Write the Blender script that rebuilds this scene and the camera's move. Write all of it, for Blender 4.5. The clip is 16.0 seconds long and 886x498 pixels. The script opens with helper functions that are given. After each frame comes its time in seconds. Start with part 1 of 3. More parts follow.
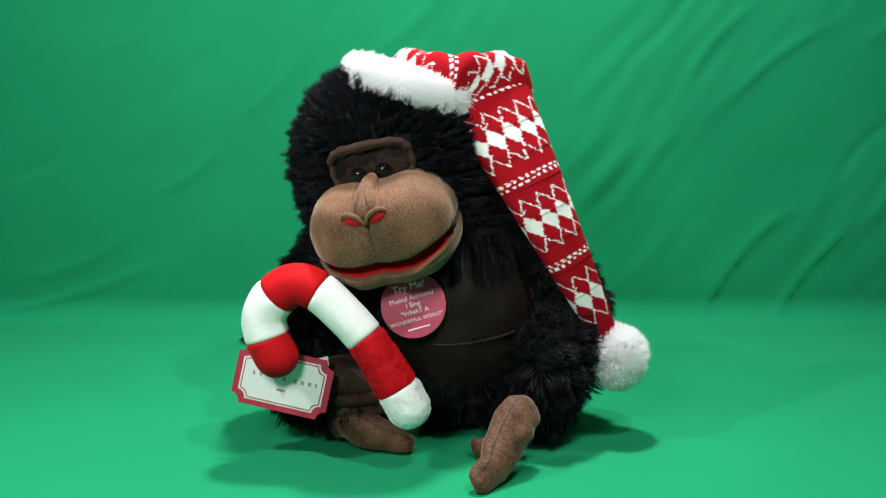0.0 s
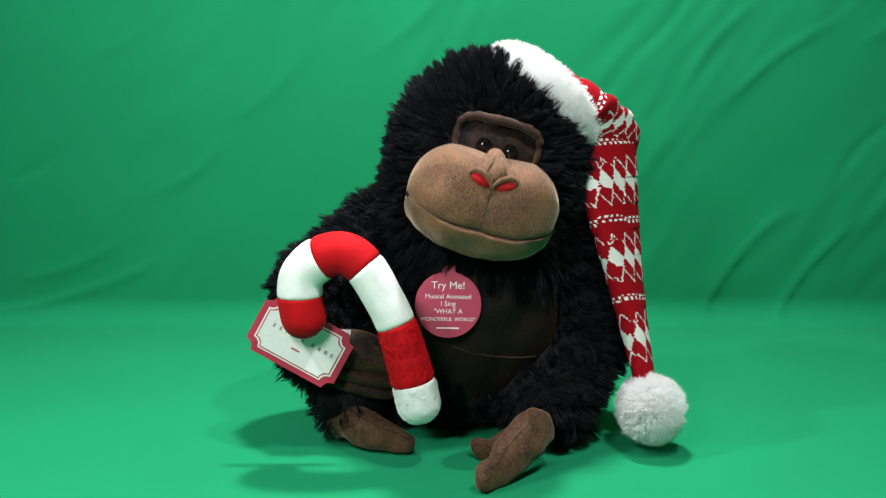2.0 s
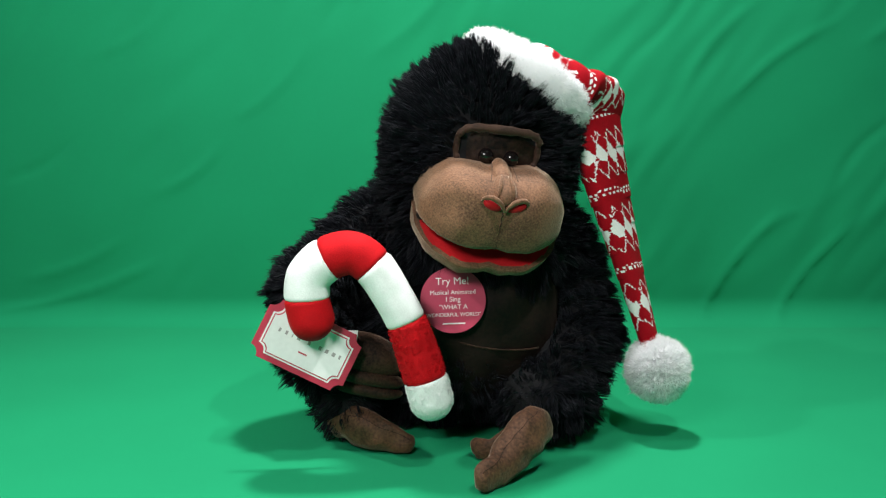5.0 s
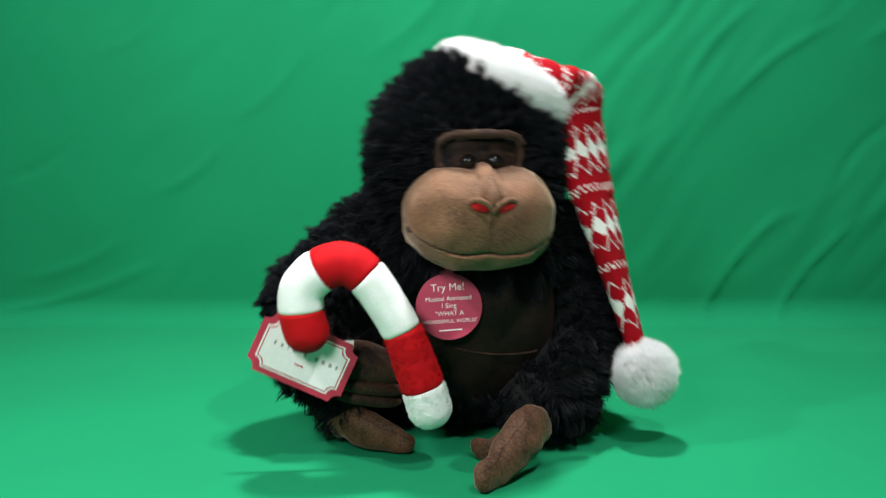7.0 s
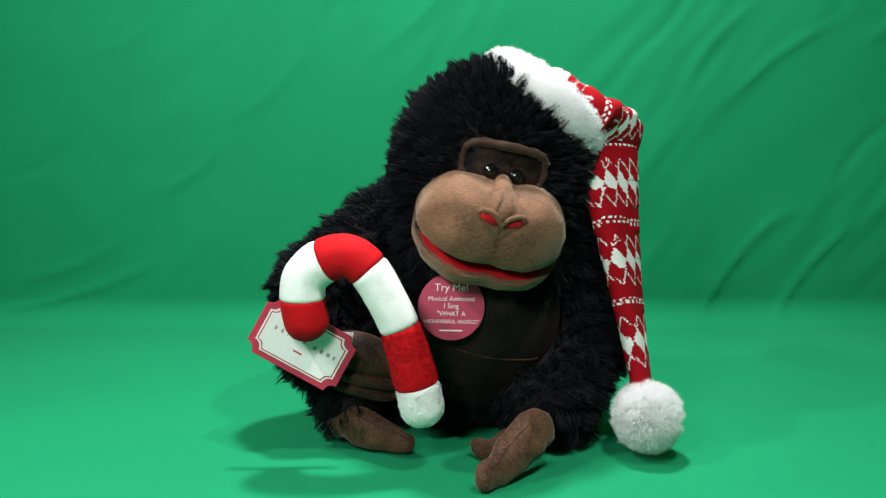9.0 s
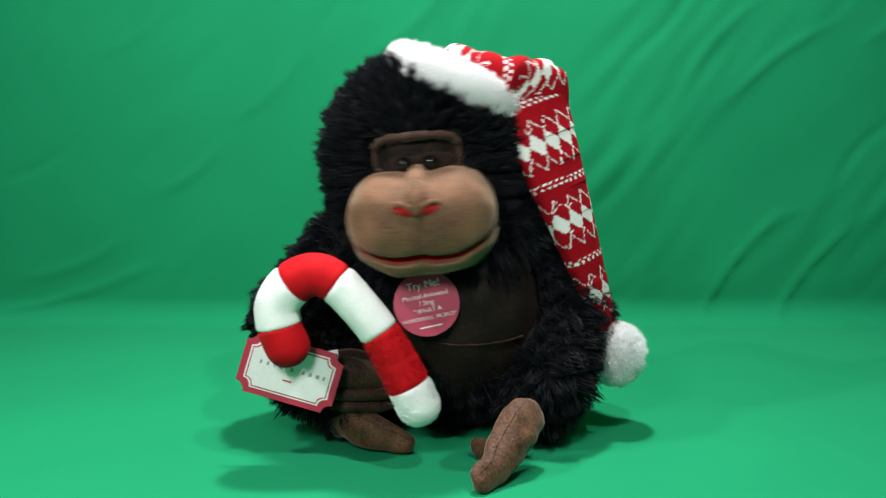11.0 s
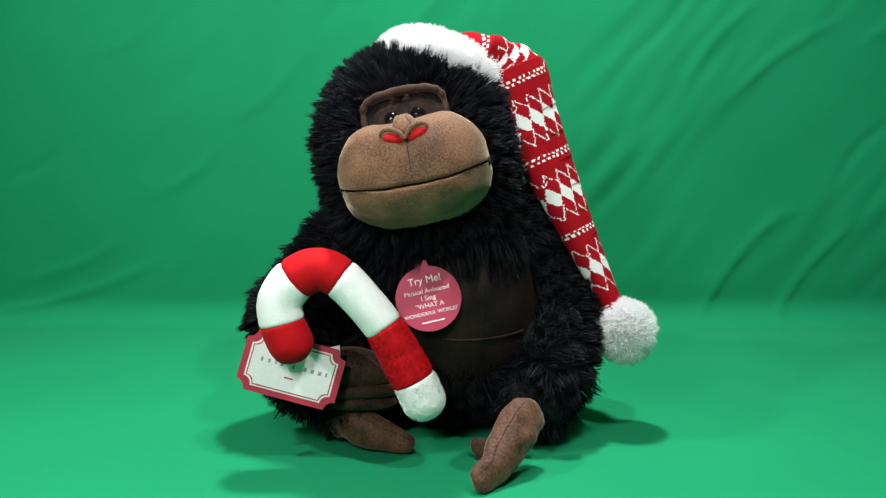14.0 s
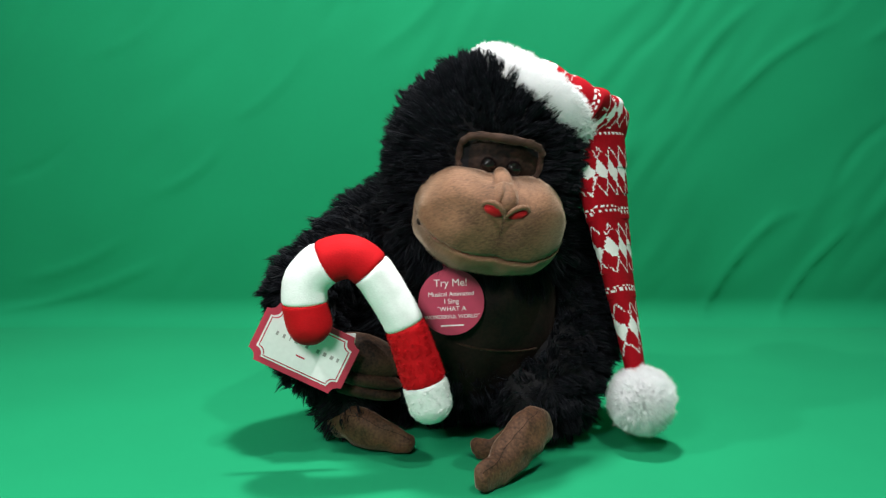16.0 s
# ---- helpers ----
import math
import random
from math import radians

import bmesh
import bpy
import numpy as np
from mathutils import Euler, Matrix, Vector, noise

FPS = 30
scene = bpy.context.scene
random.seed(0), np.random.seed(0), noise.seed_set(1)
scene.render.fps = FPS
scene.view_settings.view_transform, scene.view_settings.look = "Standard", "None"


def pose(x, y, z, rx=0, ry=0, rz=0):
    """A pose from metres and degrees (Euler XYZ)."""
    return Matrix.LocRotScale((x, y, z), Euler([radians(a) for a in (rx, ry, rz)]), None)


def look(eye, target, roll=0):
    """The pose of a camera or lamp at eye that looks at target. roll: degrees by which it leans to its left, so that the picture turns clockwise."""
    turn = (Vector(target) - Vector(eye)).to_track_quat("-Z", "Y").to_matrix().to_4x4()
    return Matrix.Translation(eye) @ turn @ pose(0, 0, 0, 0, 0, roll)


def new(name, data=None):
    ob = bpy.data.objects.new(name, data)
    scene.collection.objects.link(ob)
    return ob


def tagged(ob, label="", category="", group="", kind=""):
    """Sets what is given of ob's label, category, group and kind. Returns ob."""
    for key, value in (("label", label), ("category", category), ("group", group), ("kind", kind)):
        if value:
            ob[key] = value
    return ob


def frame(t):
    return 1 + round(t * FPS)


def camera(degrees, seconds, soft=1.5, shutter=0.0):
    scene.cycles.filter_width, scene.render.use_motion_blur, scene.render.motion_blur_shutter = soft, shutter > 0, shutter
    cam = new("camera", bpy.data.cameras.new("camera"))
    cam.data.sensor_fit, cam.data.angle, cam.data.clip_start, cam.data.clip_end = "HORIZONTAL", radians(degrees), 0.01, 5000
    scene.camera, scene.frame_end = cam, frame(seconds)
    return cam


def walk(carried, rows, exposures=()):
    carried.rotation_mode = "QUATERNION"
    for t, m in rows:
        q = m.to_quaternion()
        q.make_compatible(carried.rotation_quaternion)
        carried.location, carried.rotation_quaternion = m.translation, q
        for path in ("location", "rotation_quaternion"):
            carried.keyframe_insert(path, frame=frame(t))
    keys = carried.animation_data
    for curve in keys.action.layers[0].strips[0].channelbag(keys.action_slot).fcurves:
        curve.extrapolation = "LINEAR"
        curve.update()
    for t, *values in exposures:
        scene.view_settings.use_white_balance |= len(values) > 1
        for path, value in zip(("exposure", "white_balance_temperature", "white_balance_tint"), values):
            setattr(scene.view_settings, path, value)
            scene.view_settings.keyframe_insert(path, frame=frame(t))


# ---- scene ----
cam = camera(58.0, 16.0, soft=1.25, shutter=0.5)
walk(cam, [(0.0, pose(0.0, -0.72, 0.28, 82, 0, 0)), (16.0, pose(0.0, -0.72, 0.28, 82, 0, 0))])

# ---- light: two lamps over the set, an added front fill and the room's ceiling light ----
world = bpy.data.worlds.new("world")
scene.world = world
world.use_nodes = True
world.node_tree.nodes["Background"].inputs[0].default_value = (0.9, 0.95, 1.0, 1)
world.node_tree.nodes["Background"].inputs[1].default_value = 0.03


def area_lamp(name, eye, target, size, power, colour):
    data = bpy.data.lights.new(name, "AREA")
    data.shape, data.size, data.energy, data.color = "DISK", size, power, colour
    ob = new(name, data)
    ob.matrix_world = look(eye, target)
    return ob


area_lamp("left_lamp", (-0.60, -0.30, 0.84), (-0.02, -0.10, 0.0), 0.03, 5.0, (1.0, 0.98, 0.96))
area_lamp("right_lamp", (0.24, -0.40, 0.88), (0, -0.10, 0.02), 0.03, 4.2, (1.0, 0.98, 0.96))
# added fill beside the camera, standing in for soft frontal room light
area_lamp("front_fill", (-0.22, -0.62, 0.50), (0, -0.05, 0.05), 0.16, 2.7, (1.0, 0.99, 0.98))
area_lamp("ceiling_lamp", (0.08, 0.14, 1.30), (0.0, -0.10, 0.0), 0.10, 19, (1.0, 1.0, 1.0))


# ---- materials ----
def material(name, colour, rough=0.8, spread=0.25, fine=400.0, coarse=25.0, bump=0.3, sheen=0.0, spec=0.3, island=0.0, depth=0.001, tint=(1, 1, 1), gain=1.0):
    """A cloth-like surface: colour varied at two scales, fine relief, optional sheen."""
    m = bpy.data.materials.new(name)
    m.use_nodes = True
    n, l = m.node_tree.nodes, m.node_tree.links
    b = n["Principled BSDF"]
    b.inputs["Roughness"].default_value = rough
    b.inputs["Specular IOR Level"].default_value = spec
    b.inputs["Sheen Weight"].default_value = sheen
    b.inputs["Sheen Roughness"].default_value = 0.4
    b.inputs["Sheen Tint"].default_value = (*tint, 1)
    co = n.new("ShaderNodeTexCoord")
    n1, n2 = n.new("ShaderNodeTexNoise"), n.new("ShaderNodeTexNoise")
    n1.inputs["Scale"].default_value, n2.inputs["Scale"].default_value = fine, coarse
    n1.inputs["Detail"].default_value, n2.inputs["Detail"].default_value = 3, 4
    for k in (n1, n2):
        l.new(co.outputs["Object"], k.inputs["Vector"])
    add = n.new("ShaderNodeMath")
    add.operation = "ADD"
    l.new(n1.outputs["Fac"], add.inputs[0])
    l.new(n2.outputs["Fac"], add.inputs[1])
    value = add
    if island:
        geo, mul = n.new("ShaderNodeNewGeometry"), n.new("ShaderNodeMath")
        mul.operation = "MULTIPLY_ADD"
        l.new(geo.outputs["Random Per Island"], mul.inputs[0])
        mul.inputs[1].default_value = island
        l.new(add.outputs[0], mul.inputs[2])
        value = mul
    ramp = n.new("ShaderNodeMapRange")
    ramp.inputs["From Min"].default_value, ramp.inputs["From Max"].default_value = 1 - 0.4 / gain, 1 + 0.4 / gain + island
    ramp.inputs["To Min"].default_value, ramp.inputs["To Max"].default_value = 1 - spread, 1 + spread
    l.new(value.outputs[0], ramp.inputs["Value"])
    mix = n.new("ShaderNodeMix")
    mix.data_type, mix.blend_type = "RGBA", "MULTIPLY"
    mix.inputs["Factor"].default_value = 1
    mix.inputs["A"].default_value = (*colour, 1)
    l.new(ramp.outputs["Result"], mix.inputs["B"])
    l.new(mix.outputs["Result"], b.inputs["Base Color"])
    if bump:
        bp = n.new("ShaderNodeBump")
        bp.inputs["Strength"].default_value, bp.inputs["Distance"].default_value = bump, depth
        l.new(n1.outputs["Fac"], bp.inputs["Height"])
        l.new(bp.outputs["Normal"], b.inputs["Normal"])
    return m


GREEN = material("green_cloth", (0.007, 0.243, 0.102), 0.85, 0.07, 900, 6, 0.15, 0.13, 0.13, depth=0.0004, tint=(0.25, 1, 0.6))
ROOM = material("room_paint", (0.38, 0.38, 0.37), 0.9, 0.04, 60, 2, 0.1)
FUR = material("black_fur", (0.0050, 0.0058, 0.0082), 0.6, 0.5, 200, 40, 0, 0.06, 0.13, island=0.5, tint=(0.7, 0.8, 1))
SKIN = material("black_backing", (0.006, 0.006, 0.007), 0.9, 0.2, 300, 40, 0.2)
VELOUR = material("brown_velour", (0.140, 0.070, 0.037), 0.75, 0.55, 620, 30, 0.7, 0.40, 0.25, gain=1.5, depth=0.0006, tint=(1, 0.8, 0.62))
WELT = material("brown_welt", (0.038, 0.018, 0.011), 0.75, 0.6, 700, 90, 0.35, 0.3, 0.25, depth=0.0008, tint=(1, 0.75, 0.6))
DARK = material("dark_brown_velour", (0.0085, 0.0040, 0.0026), 0.7, 0.7, 300, 38, 0.5, 0.04, 0.2, gain=1.3, depth=0.001, tint=(1, 0.75, 0.6))
PATCH = material("folded_dark_velour", (0.016, 0.0078, 0.0048), 0.7, 0.8, 300, 60, 0.6, 0.06, 0.2, gain=1.5, depth=0.0012, tint=(1, 0.75, 0.6))
HAND = material("worn_brown_velour", (0.030, 0.0145, 0.008), 0.7, 0.8, 420, 55, 0.6, 0.12, 0.2, gain=1.5, depth=0.0010, tint=(1, 0.75, 0.6))
FOOT = material("crushed_brown_velour", (0.090, 0.040, 0.020), 0.65, 0.55, 420, 60, 0.7, 0.4, 0.3, gain=1.6, depth=0.0009, tint=(1, 0.75, 0.6))
LINING = material("red_lining", (0.44, 0.003, 0.007), 0.75, 0.2, 500, 40, 0.2, 0.1, 0.3)
EYE = material("black_plastic_eye", (0.004, 0.003, 0.003), 0.06, 0.1, 50, 10, 0, 0, 0.6)
RED = material("red_plush", (0.48, 0.003, 0.007), 0.75, 0.16, 900, 60, 0.3, 0.05, 0.15, gain=1.3, depth=0.0010, tint=(1, 0.4, 0.4))
WHITE = material("white_plush", (0.78, 0.80, 0.79), 0.8, 0.10, 900, 50, 0.3, 0.1, 0.2, gain=1.3, depth=0.0010)
KNIT_RED = material("red_knit", (0.30, 0.0035, 0.009), 0.9, 0.25, 900, 60, 0.5, 0.0, 0.1, island=0.0, depth=0.0008)
KNIT_WHITE = material("white_knit", (0.74, 0.74, 0.72), 0.85, 0.15, 900, 60, 0.5, 0.1, 0.2, depth=0.0008)
FLUFF = material("white_fluff", (0.93, 0.94, 0.95), 0.8, 0.05, 300, 60, 0, 0.3, 0.2, island=0.3)
nodes, links = FLUFF.node_tree.nodes, FLUFF.node_tree.links
glow, blend = nodes.new("ShaderNodeBsdfTranslucent"), nodes.new("ShaderNodeMixShader")
glow.inputs["Color"].default_value = (0.96, 0.96, 0.96, 1)
blend.inputs[0].default_value = 0.5
links.new(nodes["Principled BSDF"].outputs[0], blend.inputs[1])
links.new(glow.outputs[0], blend.inputs[2])
links.new(blend.outputs[0], nodes["Material Output"].inputs[0])
CARD = material("white_card", (0.80, 0.80, 0.80), 0.5, 0.05, 300, 40, 0.05)
CARD_RED = material("red_card", (0.46, 0.035, 0.068), 0.5, 0.08, 300, 40, 0.05)
INK = material("dark_ink", (0.34, 0.31, 0.31), 0.6, 0.1, 300, 40, 0)
PINK = material("pink_card", (0.46, 0.050, 0.100), 0.45, 0.06, 300, 40, 0.05)
PRINT = material("white_print", (0.85, 0.80, 0.80), 0.6, 0.05, 300, 40, 0)
THREAD = material("black_thread", (0.01, 0.008, 0.007), 0.7, 0.1, 300, 40, 0)


# ---- building helpers ----
def mesh_from(name, verts, faces, mats, index=None, smooth=True):
    me = bpy.data.meshes.new(name)
    me.from_pydata([tuple(v) for v in verts], [], [tuple(int(i) for i in q) for q in faces])
    for m in mats:
        me.materials.append(m)
    if index is not None:
        me.polygons.foreach_set("material_index", np.asarray(index, dtype=np.int32))
    me.polygons.foreach_set("use_smooth", np.full(len(me.polygons), smooth))
    me.update()
    return me


def part(name, data, parent, label=""):
    ob = new(name, data)
    ob.parent = parent
    return tagged(ob, label)


def ell(c, r, rx=0, ry=0, rz=0):
    """An ellipsoid as (matrix, inverse)."""
    m = np.array(pose(*c, rx, ry, rz) @ Matrix.Diagonal((*r, 1)))
    return m, np.linalg.inv(m)


def limb(a, b, ra, rb, n=5):
    """A row of overlapping balls from a to b."""
    a, b = np.array(a), np.array(b)
    return [ell(tuple(a + (b - a) * k / (n - 1)), (ra + (rb - ra) * k / (n - 1),) * 3) for k in range(n)]


def ball(n_u=40, n_v=24):
    """Unit ball: vertices and faces."""
    v, q = [(0, 0, 1)], []
    for i in range(1, n_v):
        for j in range(n_u):
            a, b = math.pi * i / n_v, 2 * math.pi * j / n_u
            v.append((math.sin(a) * math.cos(b), math.sin(a) * math.sin(b), math.cos(a)))
    v.append((0, 0, -1))
    for j in range(n_u):
        k = (j + 1) % n_u
        q.append((0, 1 + j, 1 + k))
        for i in range(n_v - 2):
            q.append((1 + i * n_u + j, 1 + (i + 1) * n_u + j, 1 + (i + 1) * n_u + k, 1 + i * n_u + k))
        q.append((len(v) - 1, 1 + (n_v - 2) * n_u + k, 1 + (n_v - 2) * n_u + j))
    return np.array(v), q


def blobs(name, shapes, mat, warp=0.0, n_u=28, n_v=18):
    """Ellipsoids joined into one mesh, with a slightly uneven surface."""
    bv, bq = ball(n_u, n_v)
    verts, faces = [], []
    for m, _ in shapes:
        k = len(verts)
        p = bv @ m[:3, :3].T + m[:3, 3]
        if warp:
            p = np.array([np.array(a) + (a - m[:3, 3]) * warp * noise.noise(Vector(a) * 40) for a in p])
        verts += list(p)
        faces += [tuple(i + k for i in q) for q in bq]
    return mesh_from(name, verts, faces, [mat])


def roots_on(shapes, count, rng, keep=None, shrink=0.97):
    """Points and normals spread over the outside of joined ellipsoids."""
    area = np.array([abs(np.linalg.det(m[:3, :3])) ** (2 / 3) for m, _ in shapes])
    pts, nor = [], []
    for (m, inv), share in zip(shapes, area / area.sum()):
        d = rng.normal(size=(int(count * share), 3))
        d /= np.linalg.norm(d, axis=1)[:, None]
        p = d @ m[:3, :3].T + m[:3, 3]
        n = d @ inv[:3, :3]
        n /= np.linalg.norm(n, axis=1)[:, None]
        ok = np.ones(len(p), bool)
        for m2, i2 in shapes:
            if m2 is not m:
                ok &= np.linalg.norm(p @ i2[:3, :3].T + i2[:3, 3], axis=1) > shrink
        pts.append(p[ok])
        nor.append(n[ok])
    p, n = np.concatenate(pts), np.concatenate(nor)
    if keep is not None:
        ok = keep(p, n)
        p, n = p[ok], n[ok]
    return p, n


def fur(name, p, n, mat, length, width, rng, comb=(0, 0, -0.5), pull=0.64, curl=0.25):
    """Tapered strands on the roots p with normals n, leaning along comb and gathered into tufts."""
    count = len(p)
    comb = np.broadcast_to(np.array(comb, float), p.shape)
    size = length * (rng.uniform(0.55, 1.1, (count, 1)) + 0.45 * (rng.uniform(size=(count, 1)) < 0.10))
    way = n + comb + rng.normal(size=p.shape) * curl
    way /= np.linalg.norm(way, axis=1)[:, None]
    tip = p + way * size
    some = max(4, int(count * 0.022))
    centre = rng.choice(count, some, replace=False)
    near = np.concatenate([np.argmin(((p[i:i + 2000, None, :] - p[None, centre, :]) ** 2).sum(2), 1) for i in range(0, count, 2000)])
    lead = centre[near]
    tip = tip * (1 - pull) + (tip[lead] + (p - p[lead]) * 0.25) * pull
    mid = p * 0.45 + tip * 0.55 + n * size * 0.13
    side = np.cross(rng.normal(size=p.shape), tip - p)
    side /= np.linalg.norm(side, axis=1)[:, None] + 1e-9
    w = width * rng.uniform(0.6, 1.3, (count, 1))
    base = p - n * 0.003
    v = np.stack([base - side * w, base + side * w, mid + side * w * 0.8, mid - side * w * 0.8, tip], 1).reshape(-1, 3)
    k = np.arange(count)[:, None] * 5
    faces = (k + [0, 1, 2, 3]).tolist() + (k + [3, 2, 4]).tolist()
    me = mesh_from(name, v, faces, [mat])
    return me


def tube(path, radii, n=20, flat=1.0, caps=True):
    """A round tube along a path: vertices and faces."""
    path = [Vector(q) for q in path]
    verts, faces = [], []
    up = Vector((0, 1, 0))
    for i, q in enumerate(path):
        t = (path[min(i + 1, len(path) - 1)] - path[max(i - 1, 0)]).normalized()
        u = t.cross(up).normalized()
        w = u.cross(t).normalized()
        for j in range(n):
            a = 2 * math.pi * j / n
            verts.append(q + (u * math.cos(a) + w * math.sin(a) * flat) * radii[i])
    for i in range(len(path) - 1):
        for j in range(n):
            faces.append((i * n + j, i * n + (j + 1) % n, (i + 1) * n + (j + 1) % n, (i + 1) * n + j))
    if caps:
        faces += [tuple(range(n - 1, -1, -1)), tuple((len(path) - 1) * n + j for j in range(n))]
    return verts, faces


def smooth_path(points, per=8):
    """A Catmull-Rom line through the points."""
    p = [Vector(q) for q in points]
    p = [p[0] * 2 - p[1]] + p + [p[-1] * 2 - p[-2]]
    out = []
    for i in range(1, len(p) - 2):
        for k in range(per):
            t = k / per
            out.append(0.5 * (2 * p[i] + (p[i + 1] - p[i - 1]) * t + (2 * p[i - 1] - 5 * p[i] + 4 * p[i + 1] - p[i + 2]) * t * t + (3 * p[i] - p[i - 1] - 3 * p[i + 1] + p[i + 2]) * t ** 3))
    return out + [p[-2]]


# ---- the setting: a green cloth over table and wall, in a plain room ----
WRINKLES = (
    # x, z of both ends on the wall, half width, height
    (0.50, 0.165, 0.39, 0.010, 0.008, 0.006), (0.54, 0.172, 0.47, 0.120, 0.006, 0.004), (0.61, 0.150, 0.50, 0.000, 0.009, 0.006),
    (0.56, 0.440, 0.42, 0.330, 0.012, 0.005), (0.66, 0.300, 0.59, 0.215, 0.010, -0.005), (0.45, 0.47, 0.36, 0.36, 0.012, 0.004),
    (-0.64, 0.220, -0.55, 0.280, 0.010, -0.005), (-0.66, 0.020, -0.44, 0.090, 0.014, 0.005), (-0.62, 0.070, -0.48, 0.130, 0.014, 0.004),
    (-0.42, 0.20, -0.33, 0.27, 0.012, 0.005), (-0.30, 0.31, -0.20, 0.41, 0.014, 0.004), (-0.5, 0.40, -0.40, 0.47, 0.014, 0.004),
    (0.28, 0.40, 0.36, 0.50, 0.012, -0.004), (0.62, 0.42, 0.70, 0.50, 0.010, 0.004), (-0.1, 0.40, 0.02, 0.52, 0.016, 0.003),
)


def build_cloth():
    xs = np.arange(-1.2, 1.2001, 0.0075)
    profile = [(y, 0.0, 0.0, 1.0) for y in np.arange(-1.1, 0.43, 0.0075)]
    r, yc = 0.04, 0.43
    profile += [(yc + r * math.sin(a), r - r * math.cos(a), -math.sin(a), math.cos(a)) for a in np.linspace(0, math.pi / 2, 14)]
    profile += [(yc + r + 0.02 * (z - r), z, -1.0, 0.0) for z in np.arange(r + 0.0075, 1.25, 0.0075)]
    pr = np.array(profile)
    X, S = np.meshgrid(xs, np.arange(len(pr)))
    Y, Z = pr[S, 0], pr[S, 1]
    height = np.zeros_like(X)
    wall = np.clip(Z / 0.06, 0, 1)
    for x0, z0, x1, z1, w, h in WRINKLES:
        d = np.array([x1 - x0, z1 - z0])
        long = np.linalg.norm(d)
        d /= long
        along = (X - x0) * d[0] + (Z - z0) * d[1]
        bend = 0.01 * np.sin(along / long * 3.0)
        off = -(X - x0) * d[1] + (Z - z0) * d[0] + bend
        height += 0.6 * h * np.exp(-np.abs(off / (w * 0.4)) ** 1.4) * np.clip(along / 0.05 + 0.5, 0, 1) * np.clip((long - along) / 0.05 + 0.5, 0, 1) * (Y > 0.42)
    flat = np.stack([X.ravel(), Y.ravel(), Z.ravel()], 1)
    soft = np.array([noise.noise(Vector(((x * 0.7 + z * 0.7) * 3.0, (x * 0.7 - z * 0.7) * 11.0 + 5, y * 3.0))) for x, y, z in flat]).reshape(X.shape)
    fine = np.array([noise.noise(Vector(((x * 0.6 + z * 0.8) * 9.0, (x * 0.8 - z * 0.6) * 42.0, y * 6.0 + 9))) for x, y, z in flat]).reshape(X.shape)
    ground = np.array([noise.noise(Vector((x * 3.0, y * 11.0, 3.0))) for x, y, z in flat]).reshape(X.shape)
    height += wall * (0.0028 * soft + 0.0030 * fine * np.clip(soft * 2 + 0.4, 0, 1))
    height += (1 - wall) * 0.0016 * np.minimum(ground, 0.2) - (1 - wall) * 0.0004
    flat[:, 1] += (height * pr[S, 2]).ravel()
    flat[:, 2] += (height * pr[S, 3]).ravel()
    n = len(xs)
    i = (np.arange(len(pr) - 1)[:, None] * n + np.arange(n - 1)[None, :]).ravel()
    faces = np.stack([i, i + 1, i + n + 1, i + n], 1)
    me = mesh_from("green_cloth", flat, faces, [GREEN])
    ob = new("green_cloth", me)
    tagged(ob, "creased bright green cloth hung down a wall and over a table", "cloth", kind="structure")


build_cloth()


def slab(name, lo, hi, mat, label, category):
    bm = bmesh.new()
    bmesh.ops.create_cube(bm, size=1)
    for v in bm.verts:
        v.co = [lo[k] + (v.co[k] + 0.5) * (hi[k] - lo[k]) for k in range(3)]
    me = bpy.data.meshes.new(name)
    bm.to_mesh(me)
    bm.free()
    me.materials.append(mat)
    return tagged(new(name, me), label, category, kind="structure")


slab("floor", (-2.2, -2.4, -0.12), (2.2, 1.0, -0.02), ROOM, "plain pale floor under the green cloth", "floor")
slab("ceiling", (-2.2, -2.4, 2.4), (2.2, 1.0, 2.5), ROOM, "plain pale ceiling of the room", "ceiling")
slab("wall_north", (-2.2, 0.9, -0.02), (2.2, 1.0, 2.4), ROOM, "plain pale wall behind the green cloth", "wall")
slab("wall_south", (-2.2, -2.4, -0.02), (2.2, -2.3, 2.4), ROOM, "plain pale wall of the room", "wall")
slab("wall_east", (2.1, -2.3, -0.02), (2.2, 0.9, 2.4), ROOM, "plain pale wall of the room", "wall")
slab("wall_west", (-2.2, -2.3, -0.02), (-2.1, 0.9, 2.4), ROOM, "plain pale wall of the room", "wall")

# ---- the plush gorilla ----
PIVOT = Vector((0.0, 0.06, 0.02))
gorilla = tagged(new("plush_gorilla"), "shaggy black plush gorilla with brown velour face on green cloth", "plush toy")


def shifted(shapes):
    m = np.array(Matrix.Translation(-PIVOT))
    out = []
    for a, _ in shapes:
        a = m @ a
        out.append((a, np.linalg.inv(a)))
    return out


